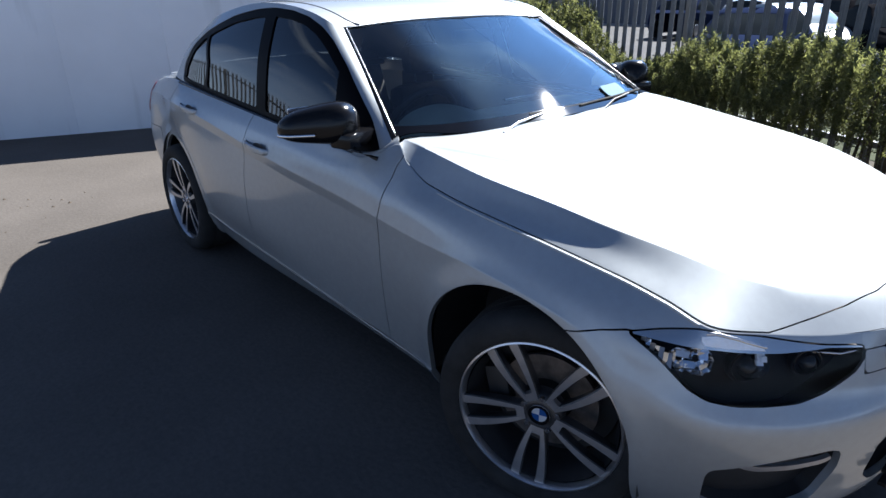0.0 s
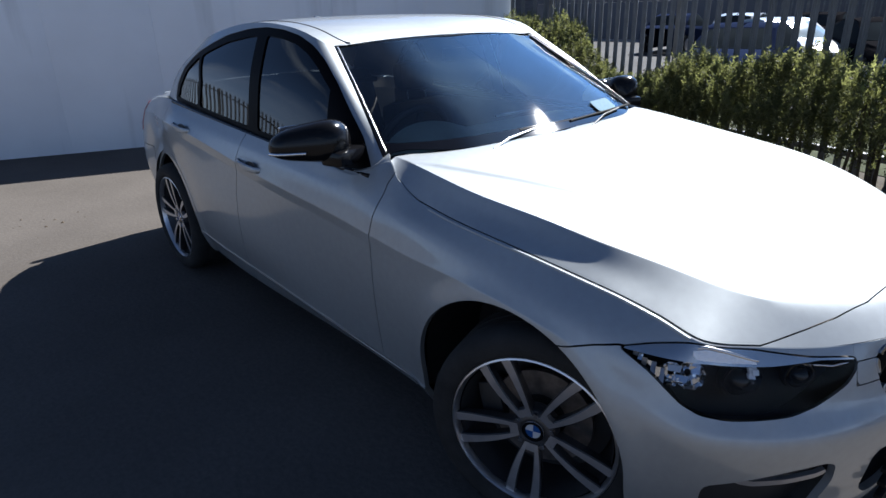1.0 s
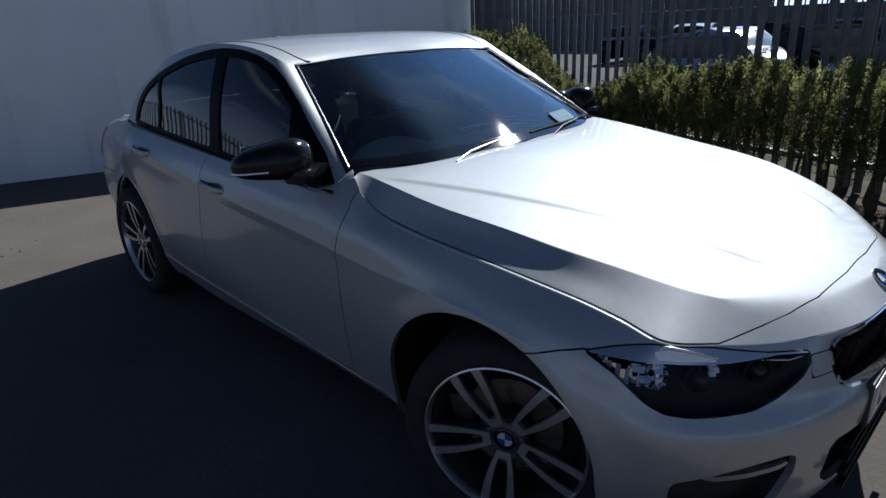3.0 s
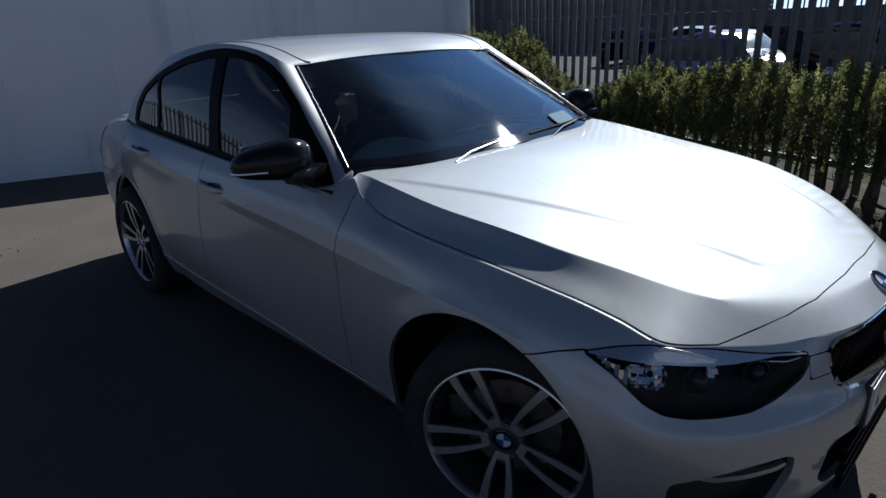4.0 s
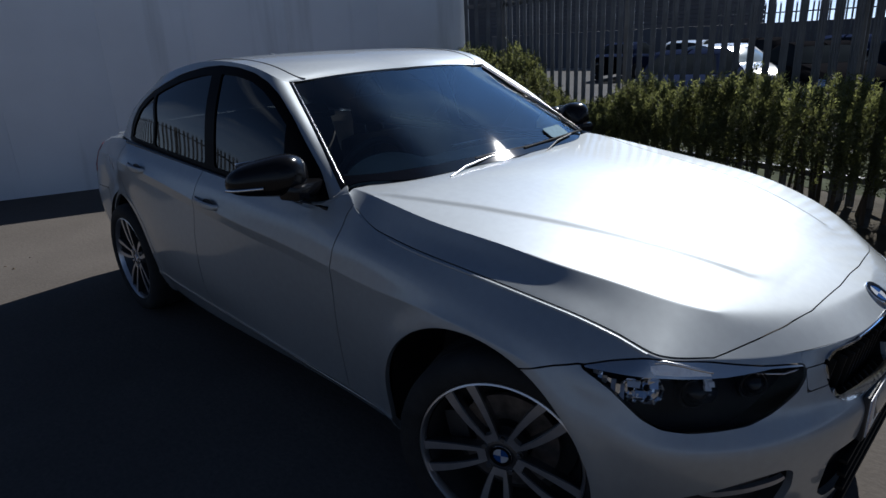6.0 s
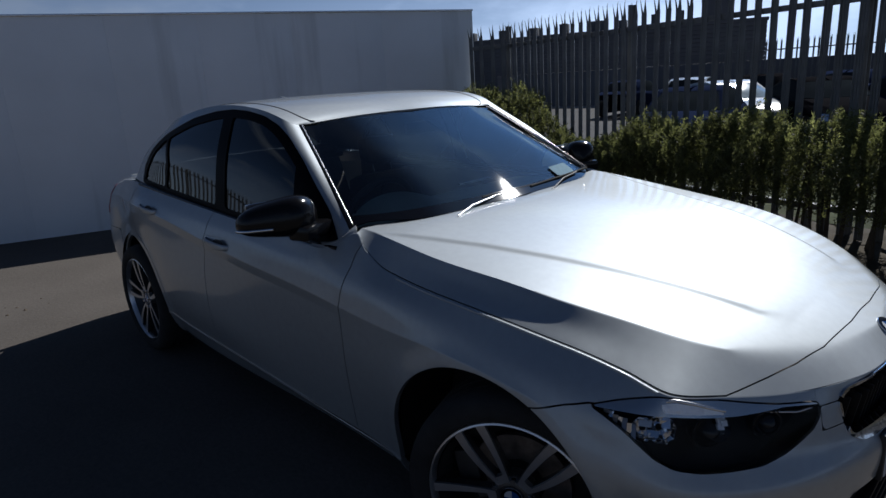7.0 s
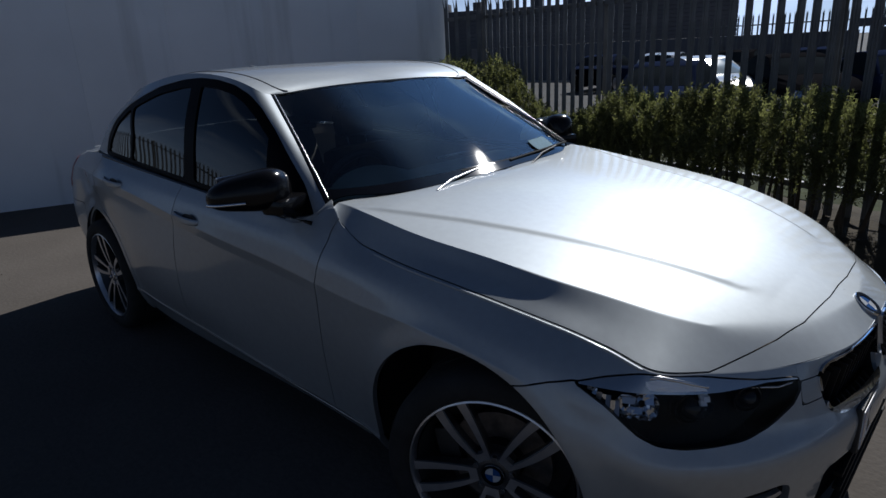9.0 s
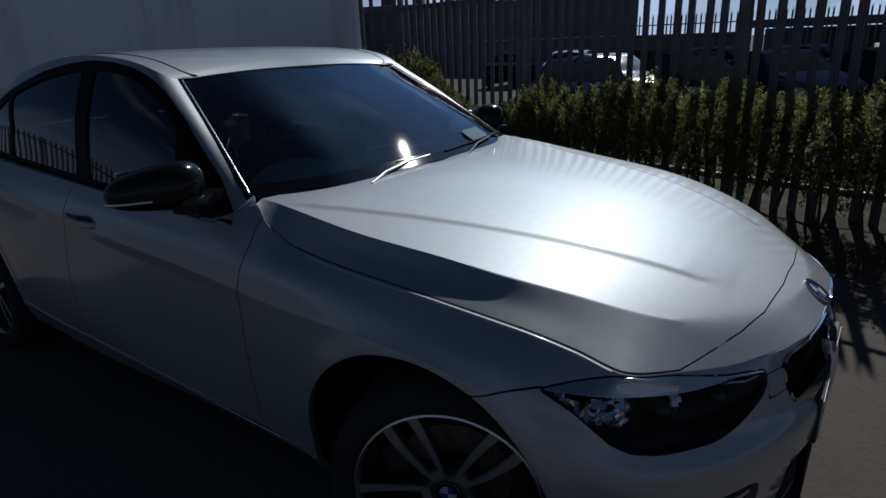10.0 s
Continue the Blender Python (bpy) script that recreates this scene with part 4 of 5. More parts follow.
def door_mirror(k):
    """A door mirror: rounded shell, lower cap, bright strip, arm and glass."""
    root = new("door_mirror")
    root.parent = car
    tagged(root, "gloss black door mirror with a pale strip")
    c, along_v, out_v = Vector((-0.985, -0.945, 1.037)), Vector((-0.72, -0.62, -0.02)).normalized(), Vector((0.55, -0.83, 0)).normalized()
    up = Vector((0, 0, 1))
    V, F = [], []
    n, m = 28, 20
    for i in range(n + 1):
        u = -1 + 2 * i / n
        prof = (1 - abs(u) ** 3.2) ** 0.42 if abs(u) < 1 else 0.0
        hi = 0.082 * prof * (1.0 - 0.34 * u)
        lo = 0.050 * prof * (1.0 - 0.15 * u)
        dp = 0.085 * prof
        for j in range(m):
            a = 2 * math.pi * j / m
            cy, sz = math.cos(a), math.sin(a)
            e = 0.75
            py = math.copysign(abs(cy) ** e, cy) * dp
            pz = math.copysign(abs(sz) ** e, sz) * (hi if sz > 0 else lo)
            V.append(c + along_v * (u * 0.142) + out_v * py + up * pz)
    for i in range(n):
        for j in range(m):
            F.append((i * m + j, i * m + (j + 1) % m, (i + 1) * m + (j + 1) % m, (i + 1) * m + j))
    def place(vs):
        return [(v[0], k * v[1], v[2]) for v in vs]
    finish("mirror_shell", place(V), F if k == 1 else [f[::-1] for f in F], M["black_gloss"], root)
    strip = []
    for i in range(3, 22):
        u = 1 - 2 * i / n * 0.80
        prof = (1 - abs(u) ** 3.2) ** 0.42 if abs(u) < 1 else 0.0
        strip.append(c + along_v * (u * 0.142) + out_v * (0.0905 * prof * 0.98) + up * (-0.010 - 0.006 * u))
    tube(place(strip), 0.0055, M["chrome"], "indicator_strip", root, "pale indicator strip")
    arm = bmesh.new()
    box_bm((0.095, 0.17, 0.055), (0, 0, 0), 0.018, bm=arm)
    bmesh.ops.transform(arm, matrix=pose(-0.90, -0.855 * k, 1.002, 0, 0, 20 * k), verts=arm.verts)
    part("mirror_arm", arm, M["black_gloss"], root)
    back_c = c - out_v * 0.0 + Vector((-0.075, 0.0, 0))
    g = bmesh.new()
    box_bm((0.004, 0.15, 0.10), (0, 0, 0), 0.001, bm=g)
    bmesh.ops.transform(g, matrix=pose(-1.075, -0.935 * k, 1.05, 0, 0, -6 * k), verts=g.verts)
    part("mirror_glass", g, M["chrome"], root, "silvered mirror glass")
    return root


door_mirror(1)
door_mirror(-1)


def door_handle(door, x, z, k):
    """A bow handle over a flat dark disc that stands in for its shaded cup."""
    V, F = [], []
    n, m = 18, 8
    for i in range(n + 1):
        u = i / n
        y = -0.902 - 0.030 * math.sin(math.pi * u) ** 0.5 + 0.012
        r = 0.0125 + 0.004 * math.sin(math.pi * u)
        for j in range(m):
            a = 2 * math.pi * j / m
            V.append((x - 0.11 + 0.22 * u, k * (y - 0.55 * r * math.cos(a)), z + 0.012 * (0.5 - u) + r * math.sin(a)))
    for i in range(n):
        for j in range(m):
            F.append((i * m + j, i * m + (j + 1) % m, (i + 1) * m + (j + 1) % m, (i + 1) * m + j))
    h = finish("door_handle", V, F, M["paint"], door, "body-coloured bow handle")
    V, F = revolve([(0.0, 0.001), (0.7, 0.0006), (1.0, 0.0)], 28)
    cup = [(x + 0.035 + 0.055 * v[0], k * (-0.9035 - v[1]), z + 0.002 + 0.024 * v[2]) for v in V]
    finish("handle_cup_shade", cup, F, M["black_plastic"], h, "flat dark disc painted as the handle cup's shade")


for d, k in zip(doors_f, (1, -1)):
    door_handle(d, -1.645, 0.848, k)
for d, k in zip(doors_r, (1, -1)):
    door_handle(d, -2.44, 0.922, k)

# wheels, arches and underside
for x, y, nm in ((0.0, 0.858, "front"), (-2.835, 0.866, "rear")):
    for k in (1, -1):
        wheel("wheel", car, x, -k * y, k, "alloy wheel with five twin spokes", turn=22.0 if nm == "front" else 0.0, spin=30 if nm == "front" else 10)
for xc, rx, zc, rz in (ARCH_F, ARCH_R):
    for k in (1, -1):
        V, F = [], []
        n = 24
        for i in range(n + 1):
            a = math.pi * i / n
            for yy in (0.850, 0.60):
                V.append((xc + (rx + 0.02) * math.cos(a), -k * yy, (zc + (rz + 0.02) * math.sin(a)) if 0 < i < n else 0.24))
        for i in range(n):
            F.append((2 * i, 2 * i + 1, 2 * i + 3, 2 * i + 2))
        V2 = [v for v in V[1::2]]
        base = len(V)
        V += V2
        F.append(tuple(range(base, base + len(V2))))
        finish("wheel_arch_liner", V, F, M["black_plastic"], car)
part("underbody", box_bm((3.9, 1.18, 0.16), (-1.6, 0, 0.26), 0.03), M["black_plastic"], car)
part("underbody", box_bm((1.95, 1.62, 0.10), (-1.43, 0, 0.23), 0.03), M["black_plastic"], car)
part("rear_panel", box_bm((0.05, 1.06, 0.62), (-3.785, 0, 0.66), 0.02), M["paint"], car)
part("cabin_floor", box_bm((2.6, 1.5, 0.04), (-1.9, 0, 0.34), 0.01), M["cabin"], car)

# headlamps
for k in (1, -1):
    lamp_skin = SIDE.clip(lambda V: np.where(along(V) > 0.2, inside(LAMP, az(V)), -1.0) - 0.0015)
    root = new("headlamp")
    root.parent = car
    tagged(root, "clear headlamp with dark housing and twin projectors")
    def put(nm, skin, mat, depth, label="", back_=False):
        V, F = (skin if k == 1 else skin.mirrored()).solid(depth, back_)
        return finish(nm, V, F, mat, root, label)
    lens = put("headlamp_lens", lamp_skin.clip(lambda V: np.interp(along(V), *BROW) - V[:, 2]), M["lamp_glass"], 0.003, "clear lens")
    lens.visible_shadow = False
    put("headlamp_brow", lamp_skin.clip(lambda V: V[:, 2] - np.interp(along(V), *BROW)), M["brow"], 0.02, "pale glossy brow over the lens")
    put("headlamp_housing", lamp_skin.moved(-0.075), M["lamp_black"], -0.07, "dark housing")
    # moulded pieces behind the lens: an outer wedge of ribs, a cluster by each projector; white and blue ones hold sky
    # glints in their colour
    rf = random.Random(11)
    spots = []
    for q in range(7):
        spots.append((0.345 + 0.014 * q, 0.692 - 0.0075 * q, 0.013, 0.012 + 0.0050 * q, "chrome" if q % 2 else "rim"))
    for at0, at1, z0, z1, n_ in ((0.445, 0.500, 0.640, 0.694, 3), (0.500, 0.572, 0.650, 0.694, 4), (0.690, 0.765, 0.650, 0.690, 3)):
        for q in range(n_):
            spots.append((rf.uniform(at0, at1), rf.uniform(z0, z1), rf.uniform(0.014, 0.034), rf.uniform(0.010, 0.024), rf.choice(["bright", "blue_glint", "chrome", "chrome", "chrome"])))
    for at, zl, wide, tall, mat in spots:
        weight = np.exp(-((along(SIDE.V) - at) ** 2 + (SIDE.V[:, 2] - zl) ** 2) / 0.008**2) * (SIDE.V[:, 0] > 0.2)
        p, nrm = weight @ SIDE.V[:, :3] / weight.sum(), weight @ SIDE.N / weight.sum()
        nrm = Vector(nrm).normalized()
        side_v = Vector((0, 0, 1)).cross(nrm).normalized()
        up_v = (nrm.cross(side_v) + nrm * rf.uniform(-0.5, 0.5)).normalized()
        side_v = (side_v + nrm * rf.uniform(-0.5, 0.5)).normalized()
        c0 = Vector(p) - nrm * (0.022 + rf.uniform(0, 0.010))
        c0.z = zl
        front = [c0 + side_v * wide * a0 / 2 + up_v * tall * a1 / 2 + nrm * 0.003 for a0, a1 in ((-1, -0.8), (0.8, -1), (1, 0.9), (-0.9, 1))]
        rear = [v - nrm * 0.008 for v in front]
        finish("reflector_facet", [(v.x, k * v.y, v.z) for v in front + rear], [(0, 1, 2, 3), (7, 6, 5, 4)] + [(i, i + 4, (i + 1) % 4 + 4, (i + 1) % 4) for i in range(4)], M[mat], root, "lamp reflector facet, some coloured for sky glints", smooth=False)
    for at, zl, r in ((0.462, 0.664, 0.030), (0.525, 0.664, 0.036), (0.728, 0.658, 0.032)):
        weight = np.exp(-((along(SIDE.V) - at) ** 2 + (SIDE.V[:, 2] - zl) ** 2) / 0.008**2) * (SIDE.V[:, 0] > 0.2)
        p, nrm = weight @ SIDE.V[:, :3] / weight.sum(), Vector(weight @ SIDE.N / weight.sum()).normalized()
        turn = nrm.to_track_quat("-Y", "Z").to_matrix()
        V, F = revolve([(0.25 * r, 0.62 * r), (0.55 * r, 0.50 * r), (0.80 * r, 0.24 * r), (0.96 * r, -0.10 * r), (1.0 * r, -0.22 * r), (1.03 * r, 0.30 * r)], 10)
        V = [turn @ Vector(v) + Vector(p) - nrm * 0.034 for v in V]
        finish("reflector_bowl", [(v.x, k * v.y, v.z) for v in V], F if k == 1 else [f[::-1] for f in F], M["chrome"], root, "faceted silver reflector bowl", smooth=False)
    # white patch over the brow paints in the sky's highlight there
    gleam = lamp_skin.clip(lambda V: np.minimum(np.minimum(along(V) - 0.530 + (V[:, 2] - 0.71) * 1.2, 0.735 - along(V)), np.interp(along(V), [0.52, 0.57, 0.64, 0.735], [0.722, 0.727, 0.716, 0.694]) - V[:, 2])).clip(lambda V: V[:, 2] - np.interp(along(V), [0.52, 0.735], [0.706, 0.690]))
    put("brow_gleam", gleam.moved(0.0008), M["bright"], 0.002, "white patch laid on the brow as its highlight")
    # bead added only to draw a line of sun glint along the brow
    bead = []
    for at in np.linspace(0.54, 0.74, 16):
        zl = float(np.interp(at, [0.53, 0.57, 0.64, 0.735], [0.729, 0.729, 0.718, 0.698]))
        weight = np.exp(-((along(SIDE.V) - at) ** 2 + (SIDE.V[:, 2] - zl) ** 2) / 0.008**2) * (SIDE.V[:, 0] > 0.2)
        p = weight @ SIDE.V[:, :3] / weight.sum()
        bead.append((p[0], k * p[1], p[2]))
    tube(bead, 0.0045, M["satin"], "brow_glint_bead", root, "satin bead added to the brow to catch a glint")
    for px, py, pz, rr in ((0.462, 0.660, 0.632, 0.040), (0.550, 0.535, 0.632, 0.034)):
        m = pose(px, -py * k, pz, 0, 0, 52 if k == 1 else 128) @ Matrix.Scale(rr / 0.047, 4)
        V, F = revolve([(0.0, -0.034), (0.016, -0.031), (0.030, -0.018), (0.037, 0.0), (0.041, 0.002), (0.043, -0.008), (0.047, -0.008), (0.047, 0.03)], 32)
        pr = finish("projector", [m @ Vector(v) for v in V], F, M["frit"], root, "round dark glass projector")
        V, F = revolve([(0.049, -0.006), (0.054, -0.008), (0.058, 0.006), (0.056, 0.02)], 32)
        finish("projector_ring", [m @ Vector(v) for v in V], F, M["lamp_black"], pr, "dark ring")
    tube([(0.555, -0.53 * k, 0.660), (0.60, -0.475 * k, 0.652), (0.632, -0.425 * k, 0.660)], 0.0035, M["satin"], "light_bar", root)

# kidney grille
grille = new("grille")
grille.parent = car
tagged(grille, "twin kidney grille with bright surround")
for k in (1, -1):
    def kid(skin, nm, mat, depth, label="", fn=None):
        V, F = (skin if k == 1 else skin.mirrored()).solid(depth)
        return finish(nm, V, F, mat, grille, label)
    edge = lambda V: np.where(V[:, 0] > 0.45, inside(KIDNEY, yz(V)), -1.0)
    kid(SIDE.clip(lambda V: np.minimum(edge(V), np.maximum(0.008 - edge(V), 0.578 - V[:, 2]))).moved(0.006), "grille_surround", M["chrome"], 0.03, "bright chrome surround")
    kid(SIDE.clip(lambda V: edge(V) - 0.006).moved(-0.05), "grille_backing", M["lamp_black"], -0.04)
    for q in range(9):
        y = 0.065 + q * 0.036
        xo = float(np.interp(y, [0.0, 0.3, 0.42], [0.712, 0.690, 0.640]))
        part("grille_bar", box_bm((0.030, 0.010, 0.105), (xo - 0.006, -y * k, 0.618), 0.003, Matrix.Rotation(radians(9), 4, "Y")), M["lamp_black"], grille)

# lower intakes with their bars, plate
for k in (1, -1):
    V, F = (SIDE if k == 1 else SIDE.mirrored()).clip(lambda V: np.where(V[:, 0] > 0.3, inside(INTAKE, az(V)) + 0.006, -1.0)).moved(-0.06).solid(-0.055)
    it = finish("side_intake", V, F, M["black_plastic"], car, "black side intake")
    bar = SIDE.clip(lambda V: np.where(V[:, 0] > 0.3, np.minimum(inside(INTAKE, az(V)) - 0.012, 0.009 - np.abs(V[:, 2] - np.interp(along(V), [0.70, 0.76, 0.88, 1.0, 1.06], [0.392, 0.379, 0.376, 0.380, 0.394]))), -1.0))
    V, F = (bar if k == 1 else bar.mirrored()).moved(-0.012).solid(0.012)
    finish("intake_bar", V, F, M["rim"], it, "bright intake bar")
mouth = both(SIDE.clip(lambda V: np.where(V[:, 0] > 0.3, inside(MOUTH, yz(V)) + 0.006, -1.0))).moved(-0.05)
V, F = mouth.solid(-0.045)
centre_intake = finish("centre_intake", V, F, M["black_plastic"], car, "black centre intake")
for q in range(4):
    part("intake_slat", box_bm((0.02, 0.68, 0.012), (0.735, 0, 0.255 + q * 0.042), 0.003), M["lamp_black"], centre_intake)
plate = new("number_plate")
plate.parent = car
tagged(plate, "white number plate with dark bars")
part("plate_holder", box_bm((0.018, 0.54, 0.135), (0.748, 0, 0.480), 0.006), M["black_plastic"], plate)
part("plate_face", box_bm((0.004, 0.52, 0.111), (0.758, 0, 0.480), 0.001), M["plate"], plate)
part("plate_band", box_bm((0.0042, 0.042, 0.109), (0.7586, -0.237, 0.480), 0.001), M["blue"], plate, "blue end band")
for q in range(7):
    part("plate_bar", box_bm((0.003, 0.034, 0.072), (0.7595, -0.17 + q * 0.062, 0.480), 0.001), M["ink"], plate)
for k in (1, -1):
    r_lamp = SIDE.clip(lambda V: np.minimum(np.minimum(-3.42 - V[:, 0], V[:, 2] - 0.78), 0.95 - V[:, 2])).moved(0.004)
    sheet("rear_lamp", r_lamp, M["red"], car, 0.01, "red rear lamp", sides=(k,))

# bonnet badge on the nose
badge(car, "bonnet_badge", (0.690, 0.0, 0.7375), Matrix.Rotation(radians(90), 4, "Z") @ Matrix.Rotation(radians(-55), 4, "X"), 0.041)

# wipers and the roof aerial
for arm, blade in (([(-0.59, -0.42, 1.002), (-0.63, -0.30, 1.016), (-0.655, -0.13, 1.024), (-0.66, 0.0, 1.026)], [(-0.668, -0.20, 1.026), (-0.664, 0.0, 1.026), (-0.664, 0.16, 1.026)]),
                   ([(-0.60, 0.18, 1.003), (-0.655, 0.34, 1.024), (-0.69, 0.50, 1.030)], [(-0.655, 0.10, 1.026), (-0.675, 0.34, 1.030), (-0.725, 0.64, 1.028)])):
    w = tube(arm, 0.0042, M["rim"] if arm[0][1] < 0 else M["black_plastic"], "wiper", car, "wiper arm lying along the screen edge")
    tube(blade, 0.0055, M["rubber"], "wiper_blade", w, "black wiper blade")
V, F = [], []
n, m = 12, 10
for i in range(n + 1):
    u = i / n
    h, wd = 0.028 * (1 - (1 - u) ** 2) * (1 if u < 0.92 else 0.5), 0.018 * math.sin(math.pi * min(1, u * 0.9 + 0.1)) + 0.004
    for j in range(m):
        a = math.pi * j / (m - 1)
        V.append((-2.36 - 0.14 * u, wd * math.cos(a), 1.428 + h * math.sin(a)))
for i in range(n):
    for j in range(m - 1):
        F.append((i * m + j, i * m + j + 1, (i + 1) * m + j + 1, (i + 1) * m + j))
finish("roof_aerial", V, F, M["paint"], car, "shark-fin aerial")

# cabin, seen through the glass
part("dashboard", box_bm((0.56, 1.42, 0.16), (-0.95, 0, 0.885), 0.05, Matrix.Rotation(radians(-3), 4, "Y")), M["dash"], car, "grey-green dashboard, sunlight put into its pale colour")
hood_v, hood_f = [], []
for i in range(9):
    for j in range(25):
        u, v = i / 8, j / 24
        y = -0.56 + 0.60 * v
        rise = 0.085 * math.sin(math.pi * min(1.0, v / 0.75) ** 0.8 if v < 0.75 else math.pi) ** 0.6 if v < 0.74 else 0.0
        hood_v.append((-0.86 - 0.20 * u, y, 0.955 + rise * (1 - (1 - u) ** 2.2)))
for i in range(8):
    for j in range(24):
        hood_f.append((i * 25 + j, (i + 1) * 25 + j, (i + 1) * 25 + j + 1, i * 25 + j + 1))
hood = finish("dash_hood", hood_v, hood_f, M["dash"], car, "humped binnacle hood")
tube(hood_v[8 * 25 + 1:8 * 25 + 20], 0.006, M["ink"], "hood_edge", hood, "dark edge of the hood")
tube([(-1.16, 0.17, 0.985), (-1.16, 0.42, 0.985)], 0.006, M["chrome"], "dash_strip", car, "bright strip across the dashboard")
wheel_turn = pose(-1.13, -0.37, 0.925, 0, -68, 0)
wheel_pts = [wheel_turn @ Vector((0.185 * math.cos(2 * math.pi * i / 40), 0.185 * math.sin(2 * math.pi * i / 40), 0)) for i in range(40)]
steer = tube(wheel_pts, 0.016, M["leather"], "steering_wheel", car, "dark leather steering wheel", closed=True)
V, F = revolve([(0.0, 0.02), (0.06, 0.015), (0.075, -0.01)], 24, "z")
finish("wheel_boss", [wheel_turn @ Vector(v) for v in V], F, M["cabin"], steer)
for a in (0, 180, 270):
    bm = box_bm((0.12, 0.03, 0.015), (0.12, 0, 0), 0.004)
    bmesh.ops.transform(bm, matrix=wheel_turn @ Matrix.Rotation(radians(a + 90), 4, "Z"), verts=bm.verts)
    part("wheel_arm", bm, M["cabin"], steer)
for y in (-0.37, 0.42):
    seat = new("front_seat")
    seat.parent = car
    tagged(seat, "dark leather front seat")
    part("seat_cushion", box_bm((0.52, 0.50, 0.16), (-1.72, y, 0.52), 0.06), M["leather"], seat)
    part("seat_back", box_bm((0.15, 0.48, 0.50), (-2.02, y, 0.72), 0.06, Matrix.Rotation(radians(-14), 4, "Y")), M["leather"], seat)
    part("headrest", box_bm((0.10, 0.26, 0.17), (-2.10, y, 1.10), 0.045, Matrix.Rotation(radians(-8), 4, "Y")), M["leather"], seat)
    for d in (-0.07, 0.07):
        tube([(-2.06, y + d, 0.93), (-2.085, y + d, 1.03)], 0.006, M["chrome"], "headrest_post", seat)
part("rear_bench", box_bm((0.20, 1.30, 0.60), (-2.86, 0, 0.80), 0.07, Matrix.Rotation(radians(-20), 4, "Y")), M["leather"], car)
part("parcel_shelf", box_bm((0.40, 1.30, 0.04), (-3.0, 0, 1.02), 0.015), M["cabin"], car)
part("rear_view_mirror", box_bm((0.03, 0.24, 0.06), (-1.20, 0, 1.285), 0.012), M["cabin"], car)
for k in (1, -1):
    part("door_lining", box_bm((2.0, 0.05, 0.55), (-1.75, -0.775 * k, 0.68), 0.02), M["cabin"], car)
note = screen.clip(lambda V: np.minimum(np.minimum(-0.335 - V[:, 1], V[:, 1] + 0.495), np.minimum(V[:, 2] - 1.029, 1.066 - V[:, 2]))).moved(0.0075)
sheet("screen_sticker", note, M["sticker"], car, 0.001, "pale blue paper sticker on the windscreen", sides=(-1,))


# ---------------------------------------------------------------- the yard
def fence_y(x):
    return 3.6 - 0.27 * x


E_X, E_Y = 1 / math.hypot(1, 0.27), -0.27 / math.hypot(1, 0.27)
FENCE_TURN = math.degrees(math.atan2(E_Y, E_X))


def fence_point(u, w=0.0):
    """u metres along the fence from x = 0, w metres from it (minus: towards the car)."""
    return u * E_X - w * E_Y, 3.6 + u * E_Y + w * E_X


def quad_sheet(name, pts, mat, label, category="", kind="structure", cut=1):
    bm = bmesh.new()
    bm.faces.new([bm.verts.new(p) for p in pts])
    ob = part(name, bm, mat, None, "", smooth=False)
    return tagged(ob, label, category or name, kind=kind)


LOW = -0.4
bm = bmesh.new()
lines = [[bm.verts.new((*fence_point(u, w), z)) for u in (-700, 700)] for w, z in ((-700, 0), (0.75, 0), (4.5, LOW), (900, LOW))]
for p, q in zip(lines[:-1], lines[1:]):
    bm.faces.new((p[0], p[1], q[1], q[0]))
tagged(part("ground", bm, M["ground"], None, smooth=False), "worn pale concrete yard surface", "ground", kind="structure")
a, b, c_, d_ = fence_point(-400, 4.6), fence_point(400, 4.6), fence_point(400, 600), fence_point(-400, 600)
quad_sheet("car_park", [(*p, LOW + 0.006) for p in (a, b, c_, d_)], M["tarmac"], "dark tarmac of a car park behind the fence", "car park")
# pale sheet before the far building: low-sun glare held in its base colour
quad_sheet("apron", [(-60, 27.5, LOW + 0.02), (-11.5, 27.5, LOW + 0.02), (-11.5, 70, LOW + 0.02), (-60, 70, LOW + 0.02)], M["glare_ground"], "pale far ground with the sun's sheen in its colour", "paving")
verge = [(*fence_point(u, w), z) for u, w, z in ((-60, 0.62, 0.008), (60, 0.62, 0.008), (60, 0.9, 0.006), (-60, 0.9, 0.006))]
slope = [(*fence_point(u, w), z) for u, w, z in ((-60, 0.9, 0.006), (60, 0.9, 0.006), (60, 4.6, LOW + 0.012), (-60, 4.6, LOW + 0.012))]
bm = bmesh.new()
for quad in (verge, slope):
    bm.faces.new([bm.verts.new(p) for p in quad])
tagged(part("grass_verge", bm, M["verge"], None, smooth=False), "dull green verge sloping to the car park", "verge", kind="structure")
bed = bmesh.new()
rnd = random.Random(4)
cols, rows_ = 90, 8
grid_v = [[bed.verts.new((*fence_point(-7 + 14 * i / cols, -0.95 + 1.5 * j / rows_), 0.004 if j in (0, rows_) else 0.05 + rnd.uniform(0, 0.05))) for i in range(cols + 1)] for j in range(rows_ + 1)]
for j in range(rows_):
    for i in range(cols):
        bed.faces.new((grid_v[j][i], grid_v[j][i + 1], grid_v[j + 1][i + 1], grid_v[j + 1][i]))
tagged(part("planting_bed", bed, M["soil"], None), "dark soil bed along the fence", "planting bed", kind="structure")

